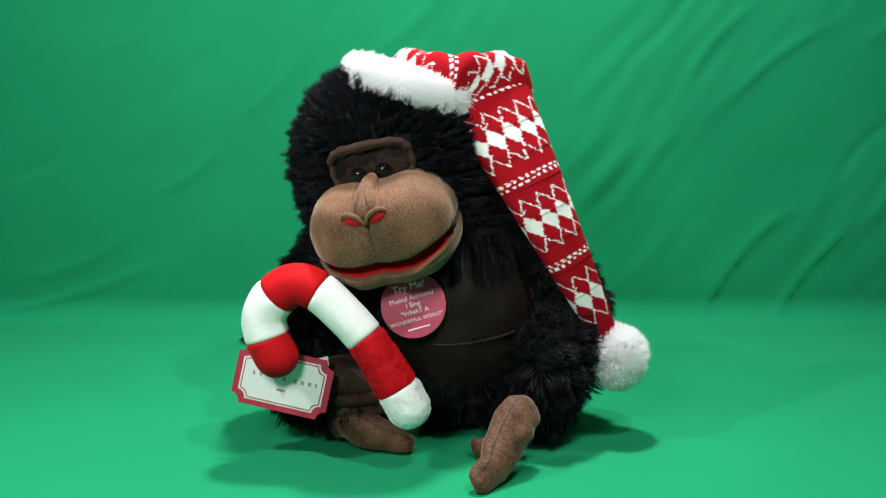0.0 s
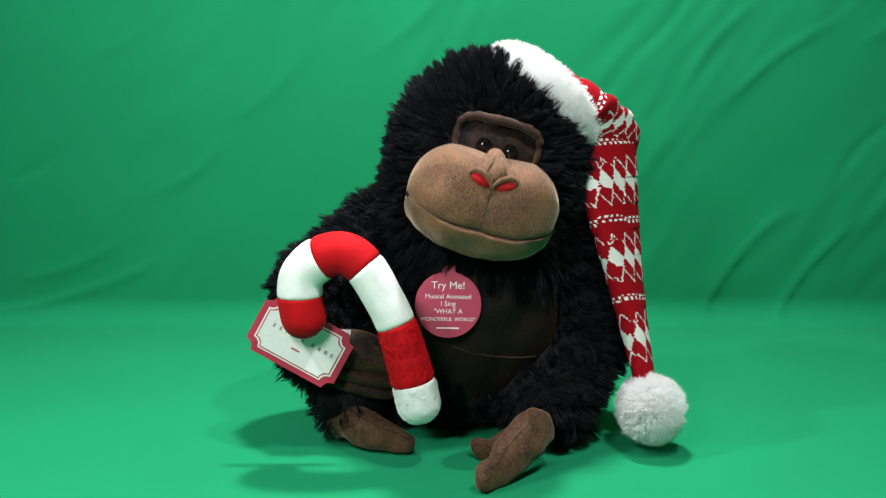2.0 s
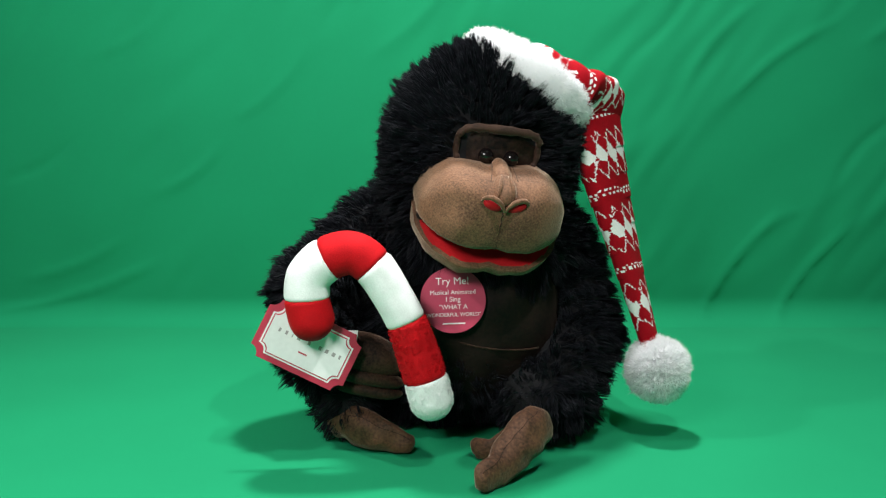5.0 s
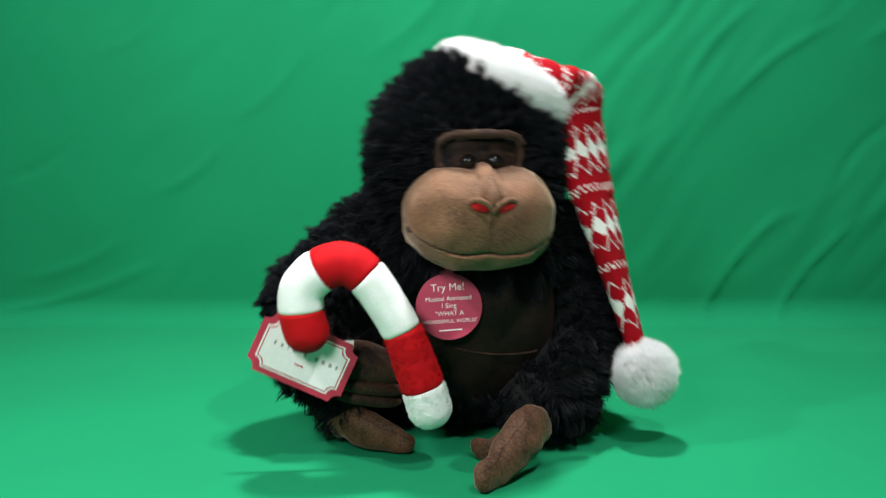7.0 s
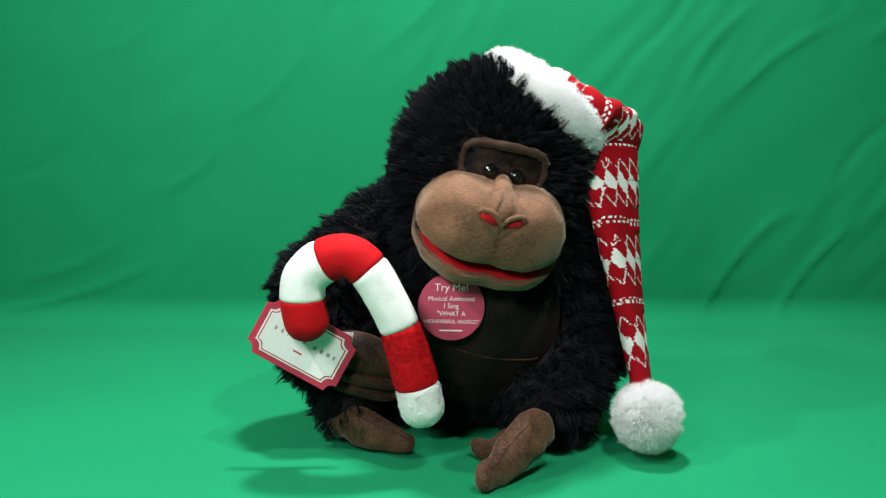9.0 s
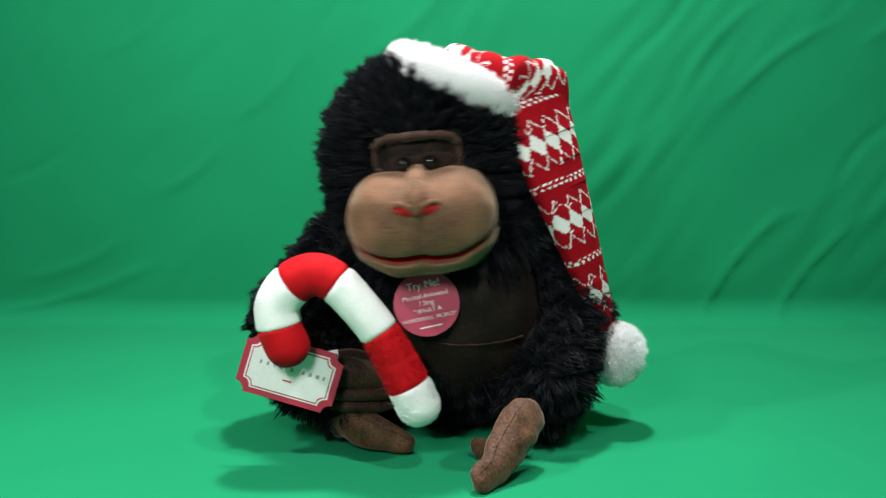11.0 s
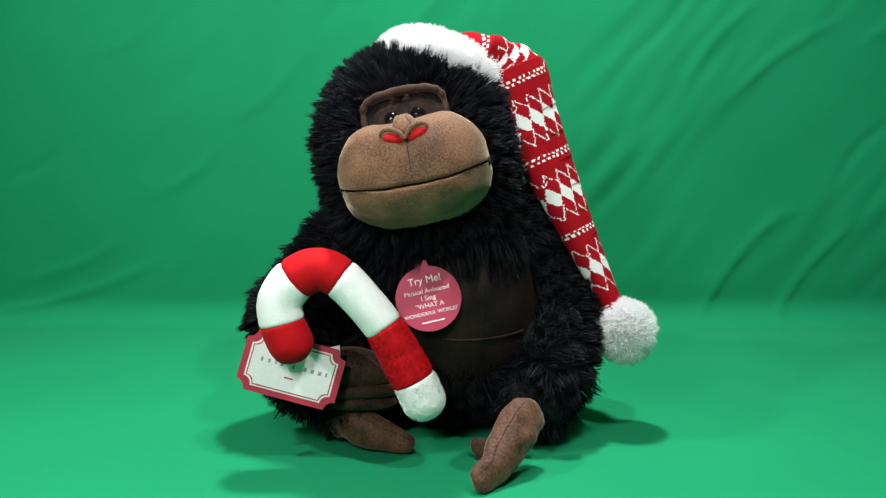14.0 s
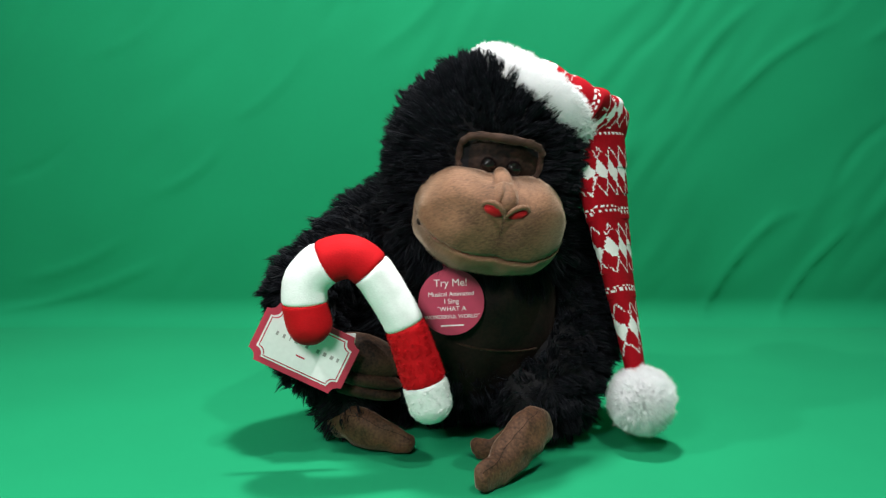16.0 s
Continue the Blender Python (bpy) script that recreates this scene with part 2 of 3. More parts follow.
def build_base():
    rng = np.random.default_rng(3)
    groups = (("seat", [ell((0.0, 0.075, 0.062), (0.120, 0.088, 0.064))], 22000), ("leg", limb((-0.085, 0.06, 0.045), (-0.088, 0.004, 0.036), 0.044, 0.030, 4), 12000), ("leg", limb((0.085, 0.06, 0.046), (0.086, 0.0, 0.040), 0.046, 0.035, 4), 13000))
    for name, shapes, count in groups:
        seat = part(name, blobs(name, shapes, SKIN), gorilla)
        p, n = roots_on(shapes, count, rng, lambda p, n: (p[:, 2] > 0.006) & (p[:, 2] < 0.12))
        comb = np.stack([p[:, 0] * 1.5, np.full(len(p), -0.2), np.full(len(p), -0.35)], 1)
        data = fur("fur", p, n, FUR, 0.015, 0.0004, rng, comb)
        co = np.array([v.co for v in data.vertices])
        co[:, 2] = np.maximum(co[:, 2], 0.001)
        data.vertices.foreach_set("co", co.ravel())
        tagged(part("fur", data, seat), kind="stuff")


build_base()



def build_torso():
    rng = np.random.default_rng(5)
    core = [ell((0.0, 0.07, 0.125), (0.118, 0.088, 0.112)), ell((0.004, 0.06, 0.186), (0.112, 0.078, 0.064))]
    arm_l = limb((-0.092, 0.055, 0.168), (-0.138, 0.02, 0.112), 0.040, 0.036, 4) + limb((-0.138, 0.02, 0.112), (-0.122, -0.002, 0.060), 0.036, 0.034, 4)
    arm_r = limb((0.088, 0.065, 0.172), (0.116, 0.045, 0.11), 0.042, 0.041, 4) + limb((0.116, 0.045, 0.11), (0.102, 0.0, 0.062), 0.040, 0.037, 4)
    torso = part("torso", blobs("torso", shifted(core), SKIN), gorilla)
    torso.matrix_basis = Matrix.Translation(PIVOT)
    belly_at, belly_r = np.array((0.022, 0.022, 0.116)), np.array((0.072, 0.052, 0.088))
    belly = [ell(tuple(belly_at), tuple(belly_r), 0, 4, 8)]
    bare = lambda p, n: (np.linalg.norm((p - belly_at + np.array(PIVOT)) / (belly_r * 0.98), axis=1) > 1) & ~((np.abs(p[:, 0] - 0.02) < 0.055) & (p[:, 1] < -0.03) & (p[:, 2] > 0.02) & (p[:, 2] < 0.155))
    p, n = roots_on(shifted(core), 70000, rng, bare)
    side = [s for s in shifted(arm_l + arm_r)]
    ok = np.ones(len(p), bool)
    for _, i2 in side:
        ok &= np.linalg.norm(p @ i2[:3, :3].T + i2[:3, 3], axis=1) > 0.95
    p, n = p[ok], n[ok]
    comb = np.stack([p[:, 0] * 3.0, np.full(len(p), -0.1), np.full(len(p), -0.45)], 1)
    tagged(part("fur", fur("fur", p, n, FUR, 0.016, 0.0004, rng, comb), torso), kind="stuff")
    collar = lambda p, n: (np.abs(p[:, 0] - 0.01) < 0.062) & (p[:, 1] < -0.03) & (p[:, 2] > 0.138) & (p[:, 2] < 0.172)
    p, n = roots_on(shifted(core), 60000, rng, collar)
    comb = np.stack([p[:, 0] * 2.0, np.full(len(p), -0.7), np.full(len(p), -1.7)], 1)
    tagged(part("neck_fur", fur("neck_fur", p, n, FUR, 0.032, 0.0004, rng, comb, pull=0.75), torso), kind="stuff")
    part("belly", blobs("belly", shifted(belly), DARK, 0.05, 72, 48), torso, "bare dark brown velour belly with a stitched crease")
    crease = [Vector((0.026 + x, 0, 0)) for x in np.linspace(-0.050, 0.050, 15)]
    line = []
    for c in crease:
        x = c.x - belly_at[0]
        z = 0.094 + 0.010 * (x / 0.05) ** 2 * (1 if x < 0 else 0.4)
        y = belly_at[1] - belly_r[1] * math.sqrt(max(0.02, 1 - (x / belly_r[0]) ** 2 - ((z - belly_at[2]) / belly_r[2]) ** 2))
        line.append(Vector((c.x, y, z)) - PIVOT)
    v, q = tube(line, [0.0009] * len(line), 8)
    part("seam", mesh_from("seam", v, q, [HAND]), torso)
    for shapes, label in ((arm_l, "shaggy black arm wrapped round the candy cane"), (arm_r, "shaggy black arm hanging at the side")):
        s = shifted(shapes)
        centres = [Vector(m[:3, 3]) for m, _ in s]
        spine = [c for i, c in enumerate(centres) if i != 4]
        v, q = tube(spine, [float(m[0, 0]) * 0.97 for i, (m, _) in enumerate(s) if i != 4], 20)
        part("arm_core", mesh_from("arm_core", v, q, [SKIN]), torso)
        p, n = roots_on(s, 50000, rng, lambda p, n: np.linalg.norm((p - belly_at + np.array(PIVOT)) / (belly_r * 1.0), axis=1) > 1, 0.96)
        comb = np.stack([np.sign(p[:, 0]) * 0.35, np.full(len(p), -0.15), np.full(len(p), -0.4)], 1)
        pile = part("arm", fur("arm", p, n, FUR, 0.015, 0.0004, rng, comb), torso, label)
        tagged(pile, kind="stuff")
    hand = [ell((-0.078, -0.020, 0.068), (0.038, 0.022, 0.020), 0, 8, 0), ell((-0.076, -0.026, 0.052), (0.036, 0.018, 0.009), 0, 4, 0), ell((-0.074, -0.024, 0.040), (0.034, 0.018, 0.008), 0, 2, 0)]
    part("hand", blobs("hand", shifted(hand), HAND, 0.10, 56, 36), torso, "dark brown velour hand with stitched fingers")
    return torso


torso = build_torso()


def build_foot(name, spine, radii, at, label, seam_turn=None):
    """A flat velour foot swept along a bent line, with puckers and a stitched seam."""
    path = smooth_path(spine, 8)
    count = len(path)
    size = np.interp(np.linspace(0, 1, count), np.linspace(0, 1, len(radii)), radii)
    ends = [(path[0] - (path[1] - path[0]).normalized() * size[0] * 0.7 * math.sin(a), size[0] * math.cos(a)) for a in (1.4, 1.1, 0.7, 0.35)]
    tips = [(path[-1] + (path[-1] - path[-2]).normalized() * size[-1] * 0.7 * math.sin(a), size[-1] * math.cos(a)) for a in (0.35, 0.7, 1.1, 1.4)]
    path = [q for q, _ in ends] + path + [q for q, _ in tips]
    size = [r for _, r in ends] + list(size) + [r for _, r in tips]
    home = Vector(at)
    v, q = tube([p - home for p in path], size, 28, 0.60)
    v = [a + Vector((noise.noise(a * 70), noise.noise(a * 70 + Vector((5, 0, 0))), noise.noise(a * 70 + Vector((0, 5, 0))))) * 0.0022 + Vector((0, 0, 1)) * noise.noise(a * 130) * 0.0010 for a in v]
    v = [Vector((a.x, a.y, max(a.z, 0.001 - home.z))) for a in v]
    ob = part(name, mesh_from(name, v, q, [FOOT]), gorilla, label)
    ob.matrix_basis = Matrix.Translation(home)
    if seam_turn is not None:
        line = [v[i * 28 + seam_turn] for i in range(3, len(path) - 3)]
        sv, sq = tube(line, [0.0003] * len(line), 6)
        part("stitching", mesh_from("stitching", sv, sq, [HAND]), ob)
    return ob


build_foot("foot", [(-0.098, -0.012, 0.018), (-0.082, -0.022, 0.021), (-0.066, -0.030, 0.018), (-0.048, -0.034, 0.012), (-0.032, -0.036, 0.008)], (0.013, 0.0185, 0.017, 0.0135, 0.0095), (-0.065, -0.02, 0.0), "brown crushed velour foot lying on its side", 24)
FOOT_AT = (0.038, -0.100, 0.002)
foot = build_foot("foot", [(0.030, -0.117, 0.009), (0.042, -0.104, 0.015), (0.053, -0.090, 0.026), (0.064, -0.078, 0.038), (0.072, -0.068, 0.046)], (0.0120, 0.0145, 0.0175, 0.0195, 0.0175), FOOT_AT, "brown crushed velour foot standing on its heel", 24)
build_foot("toe", [(0.030, -0.046, 0.010), (0.036, -0.050, 0.009), (0.046, -0.052, 0.012), (0.056, -0.050, 0.017)], (0.008, 0.0095, 0.009, 0.010), (0.04, -0.05, 0.0), "brown velour thumb toe")

# head, in its own space: x to its side, y to the back, z up
HEAD_R = (0.083, 0.055, 0.088)
MUZZLE_AT, MUZZLE_R = np.array((0.0, -0.0820, -0.0430)), np.array((0.0645, 0.0570, 0.0410))


def mouth_z(y):
    """The mouth's plane, higher at the back."""
    return -0.0655 + (y + 0.140) * 0.30


def muzzle_shell(lower):
    bv, bq = ball(72, 48)
    e = 2.7
    d = np.abs(bv) ** (2 / e) * np.sign(bv)
    d /= (np.abs(d) ** e).sum(1)[:, None] ** (1 / e)
    v = d * MUZZLE_R + MUZZLE_AT
    x, front = v[:, 0], np.clip((-v[:, 1] - 0.09) / 0.05, 0, 1)
    v[:, 1] += 0.004 * np.exp(-(x / 0.004) ** 2) * front
    v[:, 1] -= 0.003 * np.exp(-((np.abs(x) - 0.030) / 0.018) ** 2) * front
    v[:, 2] -= 0.004 * np.exp(-(x / 0.05) ** 2) * (v[:, 2] < MUZZLE_AT[2] - 0.02)
    v[:, 2] += 0.005 * np.exp(-((np.abs(x) - 0.040) / 0.020) ** 2) * np.clip((v[:, 2] - MUZZLE_AT[2]) / 0.03, 0, 1)
    raw = v[:, 2].copy()
    cut = mouth_z(v[:, 1]) + 0.006 * (np.abs(x) / 0.064) ** 2
    flat = np.clip(1 - np.abs((cut - MUZZLE_AT[2]) / MUZZLE_R[2]) ** e, 0, 1) ** (1 / e)
    own = np.clip(1 - np.abs(d[:, 2]) ** e, 1e-6, 1) ** (1 / e)
    if lower:
        inside = v[:, 2] > cut - 0.0020
        v[inside, 2] = (cut - 0.0020)[inside]
    else:
        inside = v[:, 2] < cut
        v[inside, 2] = cut[inside]
    fit = np.where(inside, np.minimum(1, flat / own), 1)[:, None]
    v[:, :2] = MUZZLE_AT[:2] + (v[:, :2] - MUZZLE_AT[:2]) * fit
    v += np.array([[noise.noise(Vector(a) * 45) * 0.0020 + noise.noise(Vector(a) * 130) * 0.0006 for _ in range(1)] * 3 for a in v])
    deep = inside & (fit[:, 0] > 0.999) & (own < flat * 0.94)
    index = [1 if all(deep[i] for i in q) else 0 for q in bq]
    return v, bq, index


def build_head():
    rng = np.random.default_rng(8)
    core = [ell((0, -0.032, -0.002), HEAD_R), ell((0, -0.034, -0.035), (0.081, 0.050, 0.072))]
    head = part("head", blobs("head", core, SKIN, 0, 48, 32), gorilla)

    def keep(p, n):
        face = (np.abs(p[:, 0]) < 0.037) & (p[:, 2] > -0.02) & (p[:, 2] < 0.029) & (p[:, 1] < 0)
        snout = ((np.abs((p - MUZZLE_AT) / (MUZZLE_R * 0.93))) ** 2.4).sum(1) < 1
        under = (p - np.array((0.033, -0.012, 0.060))) @ np.array((0.479, 0.259, 0.838)) > 0.000
        return ~face & ~snout & ~under

    p, n = roots_on(core, 150000, rng, keep)
    away = p - np.array((0, -0.11, 0.0))
    away /= np.linalg.norm(away, axis=1)[:, None]
    comb = away * 0.45 + np.stack([p[:, 0] * 2.0, np.zeros(len(p)), np.full(len(p), 0.05)], 1)
    tagged(part("fur", fur("fur", p, n, FUR, 0.0165, 0.0004, rng, comb), head), kind="stuff")
    v, q, index = muzzle_shell(False)
    part("muzzle", mesh_from("muzzle", v, q, [VELOUR, LINING], index), head, "rounded brown velour muzzle with a centre seam")
    ridge = []
    for z in np.linspace(-0.030, -0.064, 12):
        y = MUZZLE_AT[1] - MUZZLE_R[1] * max(0.02, 1 - abs((z - MUZZLE_AT[2]) / MUZZLE_R[2]) ** 2.7) ** 0.37
        ridge.append((0.0006 * math.sin(z * 900), y + 0.0036, z))
    v, q = tube(ridge, [0.0005] * 12, 6)
    part("seam", mesh_from("seam", v, q, [WELT]), head)
    v, q, index = muzzle_shell(True)
    hinge = np.array((0, -0.050, -0.036))
    jaw = part("jaw", mesh_from("jaw", v - hinge, q, [VELOUR, LINING], index), head, "brown velour lower lip with red lining")
    jaw.matrix_basis = Matrix.Translation(hinge)
    gum = [ell(tuple(MUZZLE_AT + np.array((0, 0.010, 0.002))), tuple(MUZZLE_R * np.array((0.84, 0.82, 0.74))))]
    part("mouth", blobs("mouth", gum, LINING, 0, 40, 26), head, "red felt lining inside the mouth")
    nose = [ell((0, -0.108, -0.006), (0.0085, 0.022, 0.0075), 24, 0, 0), ell((0, -0.126, -0.0145), (0.0105, 0.016, 0.0090), 30, 0, 0)]
    part("nose", blobs("nose", nose, VELOUR, 0.12, 44, 28), head, "gathered brown velour nose bridge")
    for s in (-1, 1):
        arch = [Vector((s * (0.0100 + 0.0095 * math.cos(a)), -0.1385 + 0.0015 * math.cos(a) - 0.0020 * math.sin(a), -0.0262 + 0.0075 * math.sin(a) + 0.0035 * math.cos(a))) for a in np.linspace(0.1, 3.0, 16)]
        v, q = tube(arch, [0.0009 + 0.0014 * math.sin(math.pi * k / 15) for k in range(16)], 12)
        part("nose_wing", mesh_from("nose_wing", v, q, [VELOUR]), head, "brown velour nose wing over a nostril")
        hole = [ell((s * 0.0098, -0.1355, -0.0250), (0.0090, 0.0048, 0.0046), 14, s * -18, s * -10)]
        part("nostril", blobs("nostril", hole, LINING, 0.05, 32, 20), head, "red lined nostril")
        pleat = [Vector((s * (0.0030 + 0.0040 * k / 8), -0.1215 - 0.0160 * k / 8 - 0.0030 * math.sin(k / 8 * 3.1), -0.0030 - 0.0150 * (k / 8) ** 1.3)) for k in range(9)]
        v, q = tube(pleat, [0.0005 + 0.0014 * math.sin(math.pi * k / 8) for k in range(9)], 8)
        part("pleat", mesh_from("pleat", v, q, [VELOUR]), head)
        # dark ball in the mouth's corner: the notch's shade put in as colour
        corner = [ell((s * 0.0605, -0.1010, -0.0500), (0.0040, 0.0055, 0.0040), 0, s * 30, 0)]
        part("mouth_corner_shade", blobs("mouth_corner_shade", corner, DARK, 0.15), head, "dark spot standing for the shade in the tucked corner of the mouth")
        eye = [ell((s * 0.0112, -0.0912, 0.0050), (0.0066, 0.0062, 0.0066))]
        part("eye", blobs("eye", eye, EYE, 0, 32, 20), head, "glossy black plastic eye")
    patch = [ell((0.0, -0.0685, 0.006), (0.043, 0.0225, 0.030))]
    part("eye_patch", blobs("eye_patch", patch, PATCH, 0.12, 64, 40), head, "dark brown velour patch round the eyes")
    ring = []
    for a in np.linspace(-0.55, math.pi + 0.55, 40):
        c, s = math.cos(a), math.sin(a)
        e = 0.55
        x = 0.0360 * abs(c) ** e * (1 if c > 0 else -1)
        z = 0.0105 + 0.0180 * abs(s) ** e * (1 if s > 0 else -1)
        ring.append((x, -0.0895 + 5.5 * x * x - 0.003 * (z > 0.02), z))
    v, q = tube(ring, [0.0024 + 0.0013 * math.sin(math.pi * i / (len(ring) - 1)) ** 2 + 0.0005 * math.sin(i * 1.7) for i in range(len(ring))], 12)
    part("brow", mesh_from("brow", v, q, [WELT]), head, "padded brown velour brow ridge")
    for x0, x1 in ((-0.008, -0.013), (0.009, 0.015), (-0.003, -0.002)):
        hair = [Vector((x0 + (x1 - x0) * k / 8, -0.1010 - 0.0300 * (k / 8) ** 0.7, 0.002 - 0.019 * (k / 8) ** 1.2)) for k in range(9)]
        v, q = tube(hair, [0.0002] * 9, 5)
        part("hair", mesh_from("hair", v, q, [THREAD]), head, "loose black hair over the nose")
    return head, jaw, hinge


head, jaw, HINGE = build_head()

# ---- the knitted hat ----
hat = tagged(new("santa_hat"), "long red and white knitted hat with fluffy white cuff and pompom", "hat")


def knit_white(u, v):
    """True where the pattern is white: u round the hat, v along it, in metres."""
    u, v = round(u / 0.0014) * 0.0014, round(v / 0.0013) * 0.0013
    tri = abs(2 * ((u / 0.0170) % 1) - 1)
    dv = abs((v % 0.078) - 0.039)
    if dv < 0.0120 * (1 - tri):
        return True
    if abs(dv - (0.0120 + 0.0125 * tri)) < 0.0010:
        return True
    z = ((v + 0.039) % 0.078) - 0.039
    return abs(z - 0.0016 * (1 if (u / 0.0068) % 1 < 0.5 else -1)) < 0.0010


def knit(name, sections, rows):
    """A knitted skin through flat-oval sections (centre, width way, thickness way, half width, half thickness); rows: how far along the hat each lies."""
    n = 168
    verts, faces, index = [], [], []
    for c, u, w, a, b in sections:
        for j in range(n):
            t = 2 * math.pi * j / n
            ct, st = math.cos(t), math.sin(t)
            verts.append(c + u * (a * abs(ct) ** 0.8 * (1 if ct > 0 else -1)) + w * (b * abs(st) ** 0.8 * (1 if st > 0 else -1)))
    for i in range(len(sections) - 1):
        k, arc = i * n, 0.0
        for j in range(n):
            a, b = k + j, k + (j + 1) % n
            step = (verts[b] - verts[a]).length
            faces.append((a, b, b + n, a + n))
            index.append(1 if knit_white(arc + step / 2, (rows[i] + rows[i + 1]) / 2) else 0)
            arc += step
    last = len(verts) - n
    faces += [tuple(range(n - 1, -1, -1)), tuple(range(last, last + n))]
    index += [0, 0]
    return mesh_from(name, verts, faces, [KNIT_RED, KNIT_WHITE], index)


def build_hat():
    rng = np.random.default_rng(11)
    axis = Vector((0.48, 0.26, 0.84)).normalized()
    c = Vector((0.033, -0.012, 0.058))
    u = (Vector((1, 0, 0)) - axis * axis.x).normalized()
    w = axis.cross(u)
    ring = [c + (u * math.cos(a) + w * math.sin(a)) * 0.060 for a in np.linspace(0, 2 * math.pi, 49)]
    verts, faces = [], []
    for i, q in enumerate(ring[:-1]):
        out = (q - c).normalized()
        for j in range(14):
            a = 2 * math.pi * j / 14
            verts.append(q + out * 0.008 * math.cos(a) + axis * 0.0145 * math.sin(a))
            k = (i + 1) % 48
            faces.append((i * 14 + j, k * 14 + j, k * 14 + (j + 1) % 14, i * 14 + (j + 1) % 14))
    cuff = part("cuff", mesh_from("cuff", verts, faces, [FLUFF]), hat, "fluffy white plush cuff")
    pick = rng.integers(0, 48 * 14, 24000)
    P, N = [], []
    for f in pick:
        i, j = f // 14, rng.uniform(0, 2 * math.pi)
        t = (i + rng.uniform()) / 48 * 2 * math.pi
        out = u * math.cos(t) + w * math.sin(t)
        q = c + out * 0.060 + out * 0.008 * math.cos(j) + axis * 0.0145 * math.sin(j)
        P.append(tuple(q))
        N.append(tuple((out * math.cos(j) + axis * math.sin(j) * 0.6).normalized()))
    tagged(part("cuff_fur", fur("cuff_fur", np.array(P), np.array(N), FLUFF, 0.0045, 0.00028, rng, (0, 0, 0), curl=0.9, pull=0.2), hat), kind="stuff")


HINGE_HAT = Vector((0.066, -0.045, 0.042))
# angle round the hinge, reach from it, half thickness
REACH = ((152, 0.066, 0.032), (121, 0.062, 0.028), (95, 0.046, 0.024), (68, 0.042, 0.020), (42, 0.054, 0.017), (24, 0.074, 0.015), (12, 0.086, 0.014), (-6, 0.086, 0.013))
TURN_BACK = 35


def bend(a):
    """The hat's section at an angle round the hinge: centre, width way, thickness way, half width, half thickness."""
    for (a0, l0, b0), (a1, l1, b1) in zip(REACH, REACH[1:]):
        if a0 >= a >= a1:
            t = (a0 - a) / (a0 - a1)
            t = t * t * (3 - 2 * t)
            reach, thick = l0 + (l1 - l0) * t, b0 + (b1 - b0) * t
    back = min(1, max(0, (125 - a) / 95))
    back = radians(TURN_BACK) * back * back * (3 - 2 * back)
    flat = Vector((math.cos(back), math.sin(back), 0))
    way = flat * math.cos(radians(a)) + Vector((0, 0, 1)) * math.sin(radians(a))
    sag = 0.022 * min(1, max(0, (a - 60) / 60))
    return way * reach * 0.5 + Vector((0, sag, 0)), way, Vector((-math.sin(back), math.cos(back), 0)), reach * 0.5 + 0.002, thick


def build_crown():
    """The hat's bend: flat-oval sections swung round a hinge beside the cuff."""
    angles = [152 - 158 * i / 130 for i in range(131)]
    sections = [bend(a) for a in angles]
    rows = [0.0]
    for (c0, u0, _, a0, _), (c1, u1, _, a1, _) in zip(sections, sections[1:]):
        rows.append(rows[-1] + ((c1 + u1 * a1 * 0.5) - (c0 + u0 * a0 * 0.5)).length)
    ob = part("crown", knit("crown", sections, [r - rows[-1] for r in rows]), hat, "red knit crown with white diamond pattern, bent over")
    ob.matrix_basis = Matrix.Translation(HINGE_HAT)
    return ob


build_hat()
build_crown()
SEGMENTS, TAIL_LONG = 10, 0.262


def tail_width(s):
    return 0.041 - 0.031 * s


def build_tail():
    out = []
    each = TAIL_LONG / SEGMENTS
    for k in range(SEGMENTS):
        sections = []
        for i in range(41):
            z = -0.008 - 0.006 * (k == 0) + (each + 0.016 + 0.006 * (k == 0)) * i / 40
            s = min(1, max(0, (k * each + z) / TAIL_LONG))
            edge = 0.0012 * (0 < k) * (i < 6) * (6 - i) / 6
            sections.append((Vector((0, 0, -z)), Vector((1, 0, 0)), Vector((0, 1, 0)), tail_width(s) - edge, 0.015 - 0.007 * s - edge))
        rows = [k * each - 0.008 - 0.006 * (k == 0) + (each + 0.016 + 0.006 * (k == 0)) * i / 40 for i in range(41)]
        out.append(part("tail_piece", knit("tail_piece", sections, rows), hat))
    return out


tail = build_tail()


def build_pompom():
    rng = np.random.default_rng(13)
    shapes = [ell((0, 0, 0), (0.0255, 0.0255, 0.027))]
    p, n = roots_on(shapes, 30000, rng)
    data = fur("pompom", p, n, FLUFF, 0.0075, 0.0003, rng, (0, 0, 0), curl=0.6, pull=0.4)
    ball_core = part("pompom", blobs("pompom", shapes, FLUFF), hat, "fluffy round white pompom")
    tagged(part("fluff", data, ball_core), kind="stuff")
    return ball_core


pompom = build_pompom()

# ---- the plush candy cane ----
cane = tagged(new("candy_cane"), "red and white striped plush candy cane held in the gorilla's arm", "candy cane")


